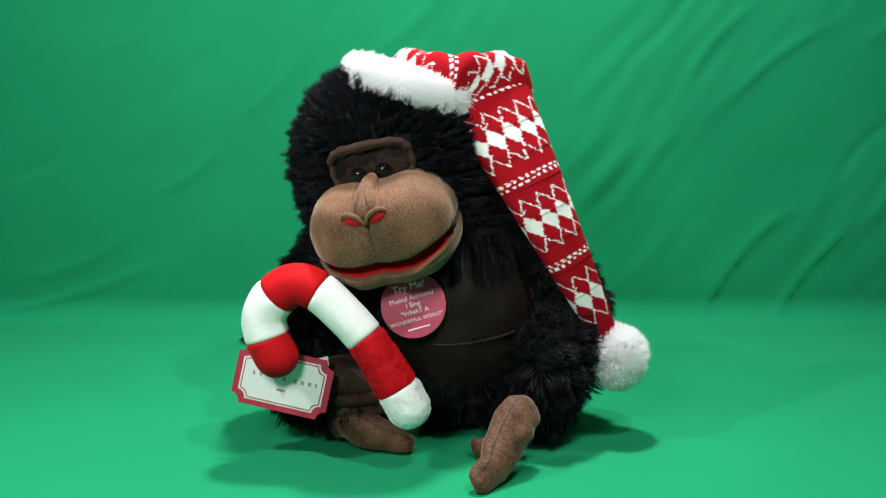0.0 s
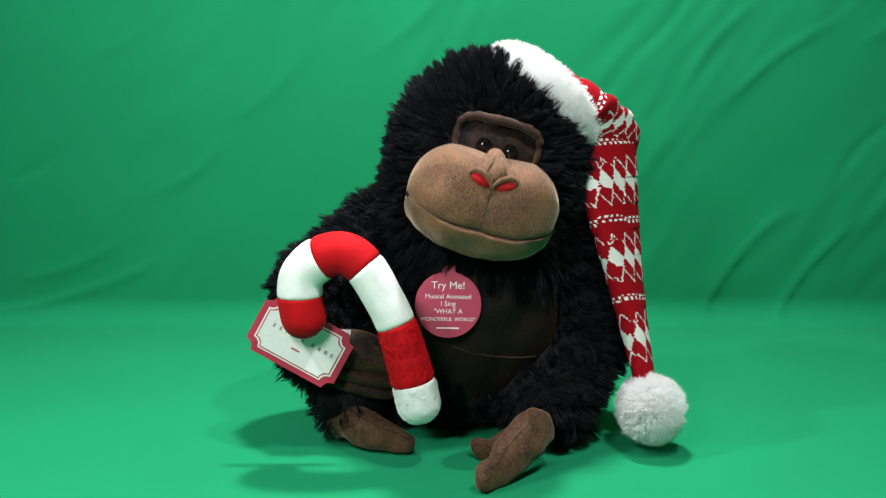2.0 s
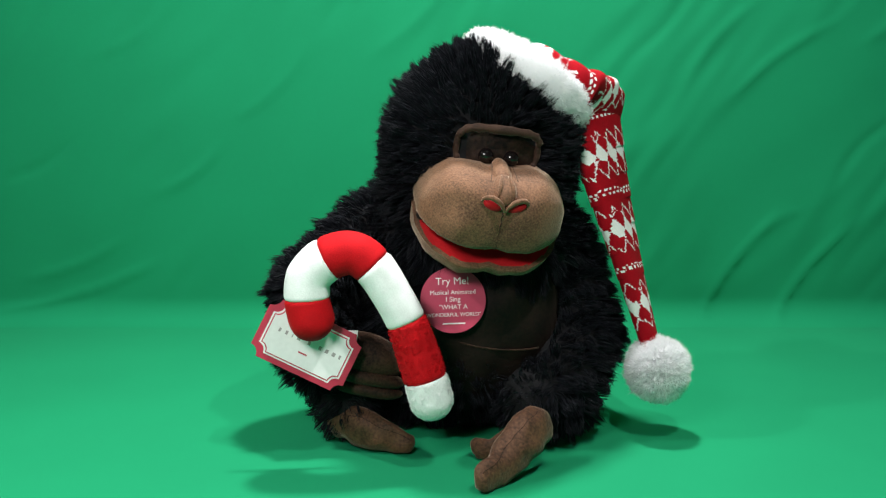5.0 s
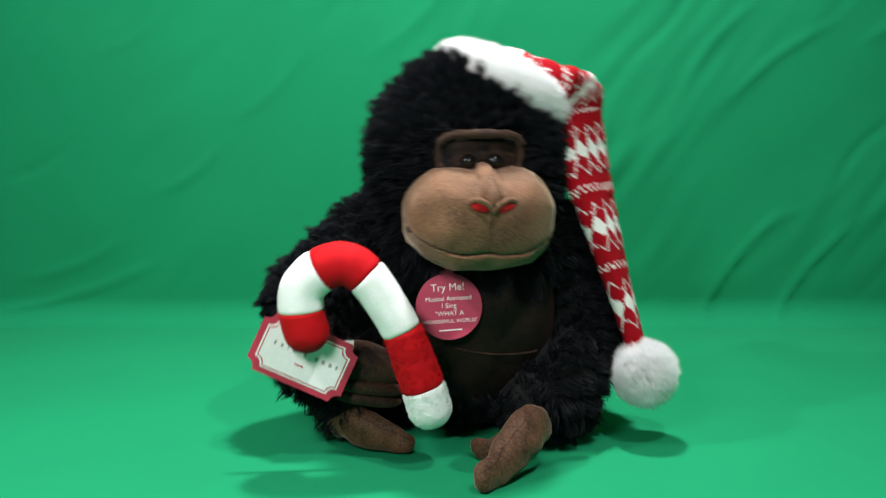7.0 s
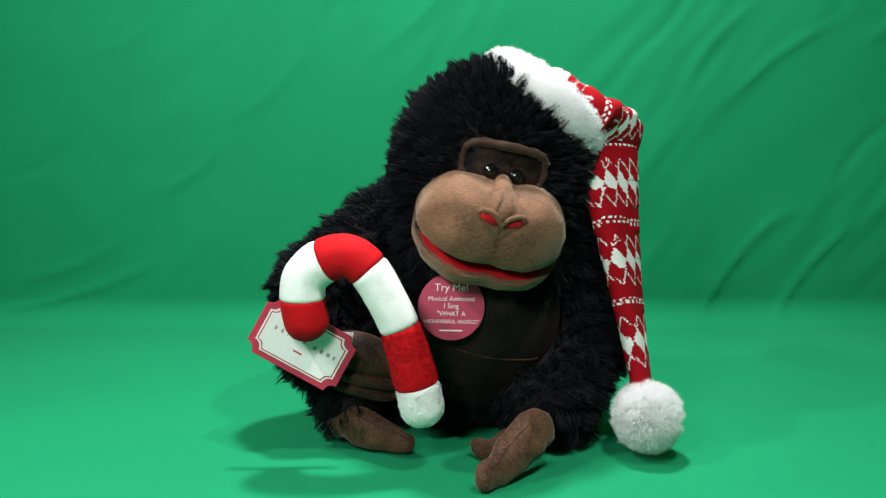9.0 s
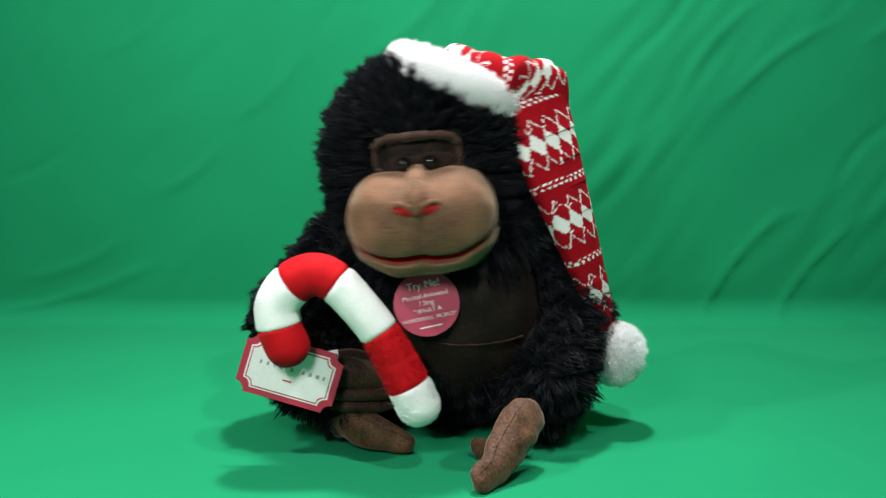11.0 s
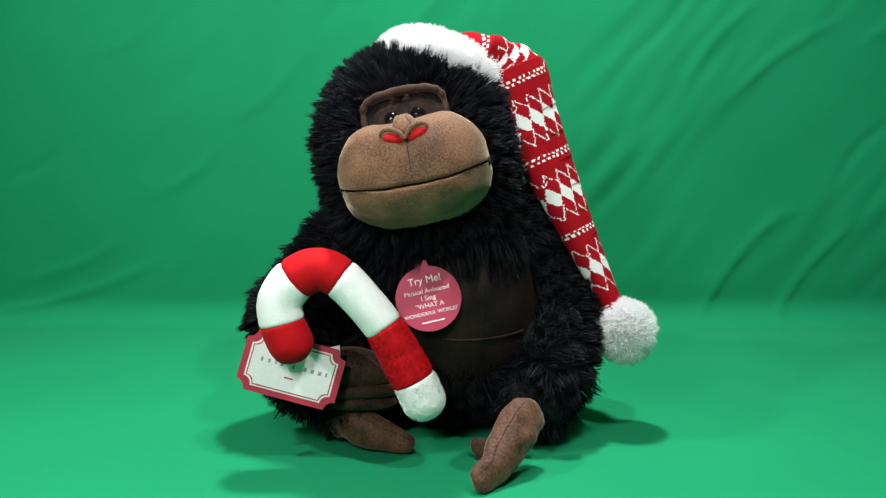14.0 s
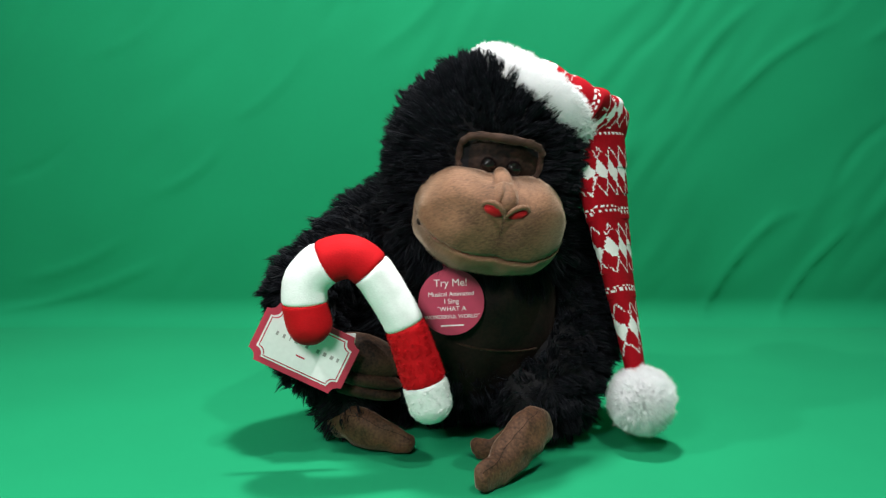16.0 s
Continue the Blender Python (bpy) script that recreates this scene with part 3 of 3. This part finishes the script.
def build_cane():
    rng = np.random.default_rng(21)
    y = -0.074
    line = smooth_path([(-0.1245, y, 0.1045), (-0.1309, y, 0.1216), (-0.1318, y, 0.1398), (-0.1192, y, 0.1574), (-0.0995, y, 0.1650), (-0.0815, y, 0.1574), (-0.0627, y, 0.1374), (-0.0465, y, 0.1159), (-0.0340, y, 0.0931), (-0.0228, y, 0.0706), (-0.0150, y, 0.0535)], 10)
    cuts = (0, 10, 30, 50, 70, 90, 100)
    for k in range(6):
        mat, word = (RED, "red plush stripe") if k % 2 == 0 else (WHITE, "white plush stripe")
        path = [q - PIVOT for q in line[cuts[k]:cuts[k + 1] + 1]]
        n = len(path)
        radii = []
        for i in range(n):
            g = cuts[k] + i
            base = 0.0190 - 0.0022 * min(1, max(0, (g - 30) / 30))
            base += 0.0016 * min(1, max(0, (g - 70) / 20))
            pinch = 0.0010 * ((i == 0) * (k > 0) + (i == n - 1) * (k < 5))
            radii.append(base - pinch)
        if k in (0, 5):
            tip = path[0] if k == 0 else path[-1]
            way = (path[0] - path[1]).normalized() if k == 0 else (path[-1] - path[-2]).normalized()
            r = radii[0] if k == 0 else radii[-1]
            cap = [(tip + way * r * 0.95 * math.sin(a), r * math.cos(a)) for a in np.linspace(0.15, 1.5, 9)]
            if k == 0:
                path, radii = [a for a, _ in reversed(cap)] + path, [b for _, b in reversed(cap)] + radii
            else:
                path, radii = path + [a for a, _ in cap], radii + [b for _, b in cap]
        v, q = tube(path, radii, 32)
        v = [a + Vector(a).normalized() * 0.0008 * noise.noise(Vector(a) * 70) for a in v]
        stripe = part("stripe", mesh_from("stripe", v, q, [mat]), cane, word)
        if k < 4:
            continue
        va, mids = np.array([tuple(a) for a in v]), np.array([tuple(a) for a in path])
        i, j, s, t = rng.integers(0, len(path) - 1, 7000), rng.integers(0, 32, 7000), rng.uniform(size=(7000, 1)), rng.uniform(size=(7000, 1))
        low = va[i * 32 + j] * (1 - s) + va[i * 32 + (j + 1) % 32] * s
        high = va[i * 32 + 32 + j] * (1 - s) + va[i * 32 + 32 + (j + 1) % 32] * s
        p = low * (1 - t) + high * t
        n = p - (mids[i] * (1 - t) + mids[i + 1] * t)
        n /= np.linalg.norm(n, axis=1)[:, None] + 1e-9
        tagged(part("fur", fur("fur", p, n, mat, 0.0014, 0.00022, rng, (0, 0, 0), curl=0.6, pull=0.45), stripe), kind="stuff")


build_cane()


# ---- the card tags ----
def plate(name, outline, thick, mat, parent, y, label=""):
    bm = bmesh.new()
    front = [bm.verts.new((x, y, z)) for x, z in outline]
    back = [bm.verts.new((x, y + thick, z)) for x, z in outline]
    bm.faces.new(front)
    bm.faces.new(back[::-1])
    for i in range(len(front)):
        j = (i + 1) % len(front)
        bm.faces.new((front[j], front[i], back[i], back[j]))
    me = bpy.data.meshes.new(name)
    bmesh.ops.recalc_face_normals(bm, faces=bm.faces)
    bm.to_mesh(me)
    bm.free()
    me.materials.append(mat)
    return part(name, me, parent, label)


def ticket(w, h, r, n=8):
    """A plaque outline with scooped corners and a bowed side."""
    pts = []
    for cx, cz, a0 in ((w, h, 270), (-w, h, 0), (-w, -h, 90), (w, -h, 180)):
        turn = [(cx + r * math.cos(radians(a0 - 90 * k / n)), cz + r * math.sin(radians(a0 - 90 * k / n))) for k in range(n + 1)]
        pts += turn
    return pts


def lettering(text, size, at, mat, parent, y):
    cu = bpy.data.curves.new("writing", "FONT")
    cu.body, cu.size, cu.align_x, cu.align_y, cu.extrude = text, size, "CENTER", "CENTER", 0.0001
    tmp = bpy.data.objects.new("writing", cu)
    scene.collection.objects.link(tmp)
    bpy.context.view_layer.update()
    me = bpy.data.meshes.new_from_object(tmp.evaluated_get(bpy.context.evaluated_depsgraph_get()))
    bpy.data.objects.remove(tmp)
    me.materials.clear()
    me.materials.append(mat)
    me.transform(pose(at[0], y, at[1], 90, 0, 0))
    return part("writing", me, parent)


tag = tagged(new("hang_tag"), "white card hang tag with red border below the candy cane", "tag")
TAG_POSE = pose(-0.1275, -0.060, 0.0785, -6, 17, 2)
badge = tagged(new("round_badge"), "round pink card badge with white lettering on the gorilla's chest", "badge")
BADGE_POSE = pose(-0.0095, -0.035, 0.1335, -14, -11, 4)


def build_tag():
    plate("border", ticket(0.043, 0.0265, 0.008), 0.0008, CARD_RED, tag, 0.0, "red printed border")
    plate("rim", ticket(0.0375, 0.0215, 0.007), 0.0004, CARD, tag, -0.0004)
    plate("inner_rim", ticket(0.0360, 0.0202, 0.0068), 0.0003, CARD_RED, tag, -0.0007)
    plate("face", ticket(0.0350, 0.0192, 0.0065), 0.0003, CARD, tag, -0.0010, "white card face")
    x = -0.027
    for wide, gap in ((0.0028, 0.0062), (0.003, 0.0062), (0.0012, 0.0048), (0.0042, 0.0100), (0.0034, 0.0100), (0.0036, 0.0062), (0.004, 0.0064), (0.0042, 0.0062), (0.0026, 0)):
        plate("mark", [(x, 0.0010), (x + wide * 0.7, 0.0010), (x + wide * 0.7, 0.0044), (x, 0.0044)], 0.0002, INK, tag, -0.0012)
        x += gap
    plate("mark", [(-0.004, -0.0085), (0.004, -0.0085), (0.004, -0.0072), (-0.004, -0.0072)], 0.0002, CARD_RED, tag, -0.0012)
    plate("loop", [(0.014, 0.020), (0.034, 0.030), (0.037, 0.022), (0.018, 0.012)], 0.0006, CARD, tag, 0.003, "white card flap")


def build_badge():
    ring = [(0.029 * math.cos(a), 0.029 * math.sin(a)) for a in np.linspace(0, 2 * math.pi, 65)[:-1]]
    plate("disc", ring, 0.001, PINK, badge, 0.0)
    stem = [(-0.006, 0.026), (0.006, 0.026), (0.006, 0.034), (-0.006, 0.034)]
    plate("stem", stem, 0.0008, PINK, badge, 0.0002)
    for text, size, z in (("Try Me!", 0.0092, 0.0165), ("Musical Animated", 0.0057, 0.0068), ("I Sing", 0.0062, 0.0005), ("\"WHAT A", 0.0058, -0.0062), ("WONDERFUL WORLD\"", 0.0046, -0.0130)):
        lettering(text, size, (0.0, z), PRINT, badge, -0.0003)
    plate("mark", [(-0.010, -0.0212), (0.010, -0.0212), (0.010, -0.0200), (-0.010, -0.0200)], 0.0002, PRINT, badge, -0.0003)


build_tag()
build_badge()

# ---- movement ----
HEAD = (
    (0, -0.0435, 0.0546, 0.2599, 9.6, -11.5, -12.8),
    (0.2, -0.0198, 0.0526, 0.2632, 6.7, -2.8, -14.4),
    (0.4, 0.0360, 0.0504, 0.2545, 7.1, 9.6, -7.2),
    (0.5, 0.0464, 0.0453, 0.2529, 8.8, 14.0, 1.0),
    (0.7, 0.0276, 0.0515, 0.2750, 11.0, 4.9, 10.5),
    (1, 0.0119, 0.0490, 0.2657, 7.1, -0.1, 9.8),
    (1.2, 0.0334, 0.0501, 0.2629, 9.7, 7.8, 7.7),
    (1.5, 0.0421, 0.0452, 0.2555, 9.8, 12.4, 2.5),
    (2, 0.0403, 0.0485, 0.2603, -3.2, 14.9, 1.4),
    (2.5, 0.0427, 0.0562, 0.2633, -12.7, 16.5, 1.0),
    (3, 0.0410, 0.0573, 0.2615, -15.6, 15.3, 1.9),
    (3.5, 0.0397, 0.0553, 0.2612, -7.7, 16.4, 1.7),
    (3.7, 0.0379, 0.0518, 0.2575, -5.7, 12.2, 1.5),
    (4.2, 0.0332, 0.0514, 0.2715, 7.0, 8.5, 8.3),
    (4.8, 0.0313, 0.0513, 0.2775, 12.5, 6.9, 11.2),
    (5.4, 0.0313, 0.0513, 0.2775, 12.5, 6.9, 11.2),
    (5.8, 0.0313, 0.0513, 0.2775, 12.5, 6.9, 11.2),
    (6, -0.0017, 0.0516, 0.2654, 7.6, -5.5, 6.5),
    (6.2, -0.0370, 0.0521, 0.2633, 11.6, -10.7, -9.5),
    (6.5, -0.0063, 0.0507, 0.2639, 8.6, 2.5, -14.6),
    (6.8, 0.0467, 0.0497, 0.2601, 10.2, 11.2, 4.3),
    (7, 0.0163, 0.0489, 0.2664, 7.6, 0.2, 10.4),
    (7.2, -0.0256, 0.0508, 0.2480, 3.2, -11.3, -1.4),
    (7.5, -0.0235, 0.0519, 0.2661, 9.0, -3.7, -17.1),
    (7.7, 0.0331, 0.0490, 0.2493, 6.2, 8.9, -8.9),
    (8, 0.0282, 0.0515, 0.2632, 7.3, 5.9, 11.1),
    (8.2, -0.0046, 0.0521, 0.2634, 7.1, -5.4, 4.8),
    (8.5, -0.0393, 0.0550, 0.2644, 11.0, -9.8, -15.4),
    (8.7, 0.0019, 0.0516, 0.2576, 4.8, 1.7, -14.5),
    (9, 0.0435, 0.0464, 0.2584, 9.2, 12.3, 5.9),
    (9.2, 0.0167, 0.0519, 0.2665, 7.1, 2.3, 10.5),
    (9.6, -0.0393, 0.0550, 0.2644, 11.0, -9.8, -15.4),
    (10, -0.0046, 0.0521, 0.2634, 7.1, -5.4, 4.8),
    (10.25, 0.0366, 0.0513, 0.2613, 7.0, 9.9, 8.7),
    (10.6, -0.0017, 0.0516, 0.2654, 7.6, -5.5, 6.5),
    (10.85, -0.0235, 0.0519, 0.2661, 9.0, -3.7, -17.1),
    (11.1, -0.0017, 0.0516, 0.2654, 7.6, -5.5, 6.5),
    (11.3, 0.0366, 0.0513, 0.2613, 7.0, 9.9, 8.7),
    (11.5, 0.0035, 0.0525, 0.2655, 7.3, -3.2, 8.7),
    (12, -0.0211, 0.0500, 0.2611, 10.0, -8.9, 4.3),
    (12.5, -0.0199, 0.0486, 0.2619, 1.6, -8.8, 2.5),
    (13, -0.0206, 0.0546, 0.2655, -12.1, -8.6, 0.1),
    (13.5, -0.0244, 0.0591, 0.2697, -16.5, -10.7, -1.2),
    (14, -0.0251, 0.0586, 0.2674, -15.9, -11.4, -1.1),
    (14.5, -0.0252, 0.0531, 0.2644, -5.3, -9.6, -0.9),
    (15, -0.0264, 0.0516, 0.2624, 5.4, -10.4, 0.1),
    (15.3, -0.0336, 0.0513, 0.2646, 10.6, -11.9, -10.6),
    (15.5, -0.0295, 0.0543, 0.2666, 9.1, -4.7, -16.6),
    (15.7, 0.0230, 0.0501, 0.2571, 7.6, 8.2, -7.8),
    (16, 0.0352, 0.0513, 0.2625, 7.9, 9.2, 9.5),
)
TORSO = (
    (0, 0.0051, 0.0602, 0.0194, -1.0, -5.5, -6.8),
    (0.2, 0.0041, 0.0605, 0.0197, -1.3, -1.8, -7.6),
    (0.4, 0.0039, 0.0603, 0.0208, 0.4, 7.8, -8.4),
    (0.5, 0.0021, 0.0619, 0.0223, 1.1, 11.2, -5.8),
    (0.7, -0.0005, 0.0621, 0.0211, -1.4, 8.7, -0.2),
    (1, -0.0015, 0.0596, 0.0202, -0.7, 5.5, 0.5),
    (1.2, 0.0000, 0.0602, 0.0208, 0.0, 9.5, -2.0),
    (1.5, 0.0012, 0.0618, 0.0211, 0.7, 10.1, -4.6),
    (2, 0.0010, 0.0616, 0.0209, -0.3, 11.4, -5.9),
    (2.5, -0.0003, 0.0603, 0.0226, -2.0, 12.0, -5.2),
    (3, -0.0003, 0.0609, 0.0232, -2.1, 12.2, -5.2),
    (3.5, 0.0006, 0.0611, 0.0226, -1.1, 11.5, -5.7),
    (3.7, 0.0003, 0.0593, 0.0217, -0.5, 10.4, -4.7),
    (4.2, -0.0001, 0.0617, 0.0215, -1.3, 9.8, -1.7),
    (4.8, -0.0003, 0.0627, 0.0214, -1.6, 9.5, -0.4),
    (5.4, -0.0003, 0.0627, 0.0214, -1.6, 9.5, -0.4),
    (5.8, -0.0003, 0.0627, 0.0214, -1.6, 9.5, -0.4),
    (6, 0.0014, 0.0587, 0.0177, -0.4, 3.9, -0.5),
    (6.2, 0.0025, 0.0593, 0.0185, -1.0, -4.4, -3.9),
    (6.5, 0.0057, 0.0608, 0.0194, -1.0, 0.3, -9.9),
    (6.8, 0.0015, 0.0606, 0.0211, 0.4, 11.0, -4.4),
    (7, 0.0000, 0.0585, 0.0188, -0.4, 7.7, -0.4),
    (7.2, -0.0009, 0.0552, 0.0179, 0.8, -1.5, -0.5),
    (7.5, 0.0056, 0.0602, 0.0181, -1.8, -3.0, -9.1),
    (7.7, 0.0041, 0.0593, 0.0205, 1.0, 7.2, -8.9),
    (8, 0.0006, 0.0575, 0.0214, -0.0, 9.8, -1.4),
    (8.2, -0.0010, 0.0587, 0.0194, -0.6, 2.6, 0.3),
    (8.5, 0.0046, 0.0585, 0.0187, -1.1, -4.5, -7.0),
    (8.7, 0.0046, 0.0602, 0.0201, -0.6, 1.5, -8.9),
    (9, 0.0009, 0.0591, 0.0213, 0.6, 11.9, -4.5),
    (9.2, -0.0016, 0.0597, 0.0204, -0.7, 7.3, 0.7),
    (9.6, 0.0041, 0.0602, 0.0187, -1.4, -5.5, -6.4),
    (10, -0.0010, 0.0587, 0.0194, -0.6, 2.6, 0.3),
    (10.25, -0.0005, 0.0597, 0.0210, 0.1, 10.6, -2.0),
    (10.6, -0.0012, 0.0591, 0.0195, -0.7, 3.1, 1.0),
    (10.85, 0.0051, 0.0614, 0.0196, -1.7, -2.9, -8.5),
    (11.1, -0.0012, 0.0591, 0.0195, -0.7, 3.1, 1.0),
    (11.3, -0.0005, 0.0597, 0.0210, 0.1, 10.6, -2.0),
    (11.5, -0.0041, 0.0585, 0.0191, -1.6, 4.1, 3.7),
    (12, -0.0022, 0.0603, 0.0193, -0.4, -0.1, 1.1),
    (12.5, -0.0020, 0.0605, 0.0195, -0.2, 0.1, 0.8),
    (13, -0.0024, 0.0595, 0.0201, -2.0, -0.1, 1.2),
    (13.5, -0.0025, 0.0589, 0.0218, -3.3, -0.7, 0.9),
    (14, -0.0020, 0.0591, 0.0207, -3.2, -1.1, 0.6),
    (14.5, -0.0017, 0.0597, 0.0191, -1.8, -0.9, 0.3),
    (15, -0.0023, 0.0598, 0.0195, -1.5, -1.2, 1.0),
    (15.3, 0.0028, 0.0598, 0.0186, -1.2, -4.5, -4.2),
    (15.5, 0.0026, 0.0639, 0.0216, -2.0, -4.6, -5.7),
    (15.7, 0.0038, 0.0604, 0.0207, 0.0, 6.0, -8.1),
    (16, -0.0029, 0.0622, 0.0239, 0.4, 9.5, 0.6),
)
# seconds, centre of the pompom
TAIL = (
    (0, 0.1605, 0.0050, 0.0770),
    (0.2, 0.1722, 0.0128, 0.0710),
    (0.4, 0.1739, -0.0508, 0.0379),
    (0.5, 0.1745, -0.0860, 0.0364),
    (0.7, 0.1966, 0.0051, 0.0653),
    (1, 0.1833, -0.0051, 0.0603),
    (1.2, 0.1824, -0.0256, 0.0491),
    (1.5, 0.1875, -0.0420, 0.0367),
    (2, 0.1860, -0.0300, 0.0387),
    (2.5, 0.1844, -0.0282, 0.0402),
    (3, 0.1847, -0.0272, 0.0398),
    (3.5, 0.1849, -0.0282, 0.0397),
    (3.7, 0.1756, -0.0409, 0.0405),
    (4.2, 0.1936, -0.0066, 0.0569),
    (4.8, 0.2014, 0.0082, 0.0639),
    (5.4, 0.2014, 0.0082, 0.0639),
    (5.8, 0.2014, 0.0082, 0.0639),
    (6, 0.1663, 0.0055, 0.0762),
    (6.2, 0.1671, 0.0273, 0.0841),
    (6.5, 0.1770, 0.0016, 0.0621),
    (6.8, 0.1827, -0.0441, 0.0392),
    (7, 0.1853, -0.0068, 0.0647),
    (7.2, 0.1461, -0.0134, 0.0720),
    (7.5, 0.1766, 0.0181, 0.0760),
    (7.7, 0.1662, -0.0600, 0.0355),
    (8, 0.1773, -0.0159, 0.0504),
    (8.2, 0.1723, 0.0044, 0.0745),
    (8.5, 0.1768, 0.0318, 0.0840),
    (8.7, 0.1700, -0.0179, 0.0570),
    (9, 0.1795, -0.0440, 0.0364),
    (9.2, 0.1817, -0.0035, 0.0636),
    (9.6, 0.1692, 0.0302, 0.0839),
    (10, 0.1723, 0.0044, 0.0745),
    (10.25, 0.1807, -0.0304, 0.0448),
    (10.6, 0.1754, 0.0062, 0.0762),
    (10.85, 0.1760, 0.0209, 0.0748),
    (11.1, 0.1754, 0.0062, 0.0762),
    (11.3, 0.1807, -0.0304, 0.0448),
    (11.5, 0.1711, 0.0013, 0.0774),
    (12, 0.1742, 0.0157, 0.0843),
    (12.5, 0.1745, 0.0174, 0.0861),
    (13, 0.1734, 0.0202, 0.0908),
    (13.5, 0.1716, 0.0227, 0.0968),
    (14, 0.1723, 0.0234, 0.0967),
    (14.5, 0.1728, 0.0227, 0.0935),
    (15, 0.1734, 0.0224, 0.0903),
    (15.3, 0.1693, 0.0254, 0.0869),
    (15.5, 0.1712, 0.0262, 0.0826),
    (15.7, 0.1745, -0.0334, 0.0438),
    (16, 0.1799, -0.0212, 0.0436),
)
JAW = ((0, 7.8), (0.2, 14), (0.4, 16.8), (0.5, 1.4), (0.7, 16.8), (1, 0), (1.2, 0), (1.5, 0), (2, 0), (2.5, 0), (3, 0), (3.2, 2.8), (3.5, 28), (3.7, 16.8), (4.2, 2.8), (4.8, 14), (5.4, 2.8), (5.8, 16.8), (6, 1.4), (6.2, 16.8), (6.5, 0), (6.8, 0), (7, 0), (7.2, 0), (7.5, 0), (7.7, 0), (8, 14), (8.2, 16.8), (8.5, 0), (8.7, 22.4), (9, 7), (9.2, 16.8), (9.6, 2.8), (10, 16.8), (10.25, 2.8), (10.6, 16.8), (10.85, 2.8), (11.1, 8.4), (11.3, 19.6), (11.5, 14), (12, 0), (12.5, 0), (13, 0), (13.5, 0), (14, 0), (14.2, 8.4), (14.4, 28), (14.5, 12.6), (14.8, 0), (15, 21), (15.2, 0), (15.3, 11.2), (15.5, 7), (15.7, 11.2), (15.8, 14), (16, 0))


def motions():
    lean = [(t, pose(x, y, z, a, b, c)) for t, x, y, z, a, b, c in TORSO]
    nod = [(t, pose(x, y, z, a, b, c)) for t, x, y, z, a, b, c in HEAD]
    walk(torso, lean)
    walk(cane, lean)
    back = Matrix.Translation(-PIVOT)
    walk(tag, [(t, m @ back @ TAG_POSE) for t, m in lean])
    walk(badge, [(t, m @ back @ BADGE_POSE) for t, m in lean])
    walk(head, nod)
    walk(hat, nod)
    walk(jaw, [(t, Matrix.Translation(HINGE) @ pose(0, 0, 0, a, 0, 0)) for t, a in JAW])
    walk(foot, [(t, pose(*FOOT_AT, 0, 1.2 * b, 0)) for t, x, y, z, a, b, c in TORSO])
    keys = [[] for _ in tail]
    ball_keys = []
    end = bend(-4)[0]
    for (t, px, py, pz), (_, m), row in zip(TAIL, nod, HEAD):
        inv = m.inverted()
        a, p = m @ (HINGE_HAT + end), Vector((px, py, pz))
        twist, curl = TURN_BACK + row[6], 28 * min(1, max(0, (row[6] + 18) / 20))
        loose = min(1, max(0, (-row[6] - 2) / 11))
        bow = Vector((0.0, 0.008 - 0.024 * loose, 0.0))
        node = [a + (p - a) * s + bow * 4 * s * (1 - s) for s in (k / len(tail) for k in range(len(tail) + 1))]
        for k in range(len(tail)):
            z = (node[k] - node[k + 1]).normalized()
            x = Vector((0, 1, 0)).cross(z).normalized()
            y = z.cross(x)
            turn = Matrix((x, y, z)).transposed().to_4x4() @ pose(0, 0, 0, 0, 0, twist + curl * k / (len(tail) - 1))
            keys[k].append((t, inv @ Matrix.Translation(node[k]) @ turn))
        ball_keys.append((t, inv @ Matrix.Translation(p)))
    for piece, rows in zip(tail, keys):
        walk(piece, rows)
    walk(pompom, ball_keys)


motions()
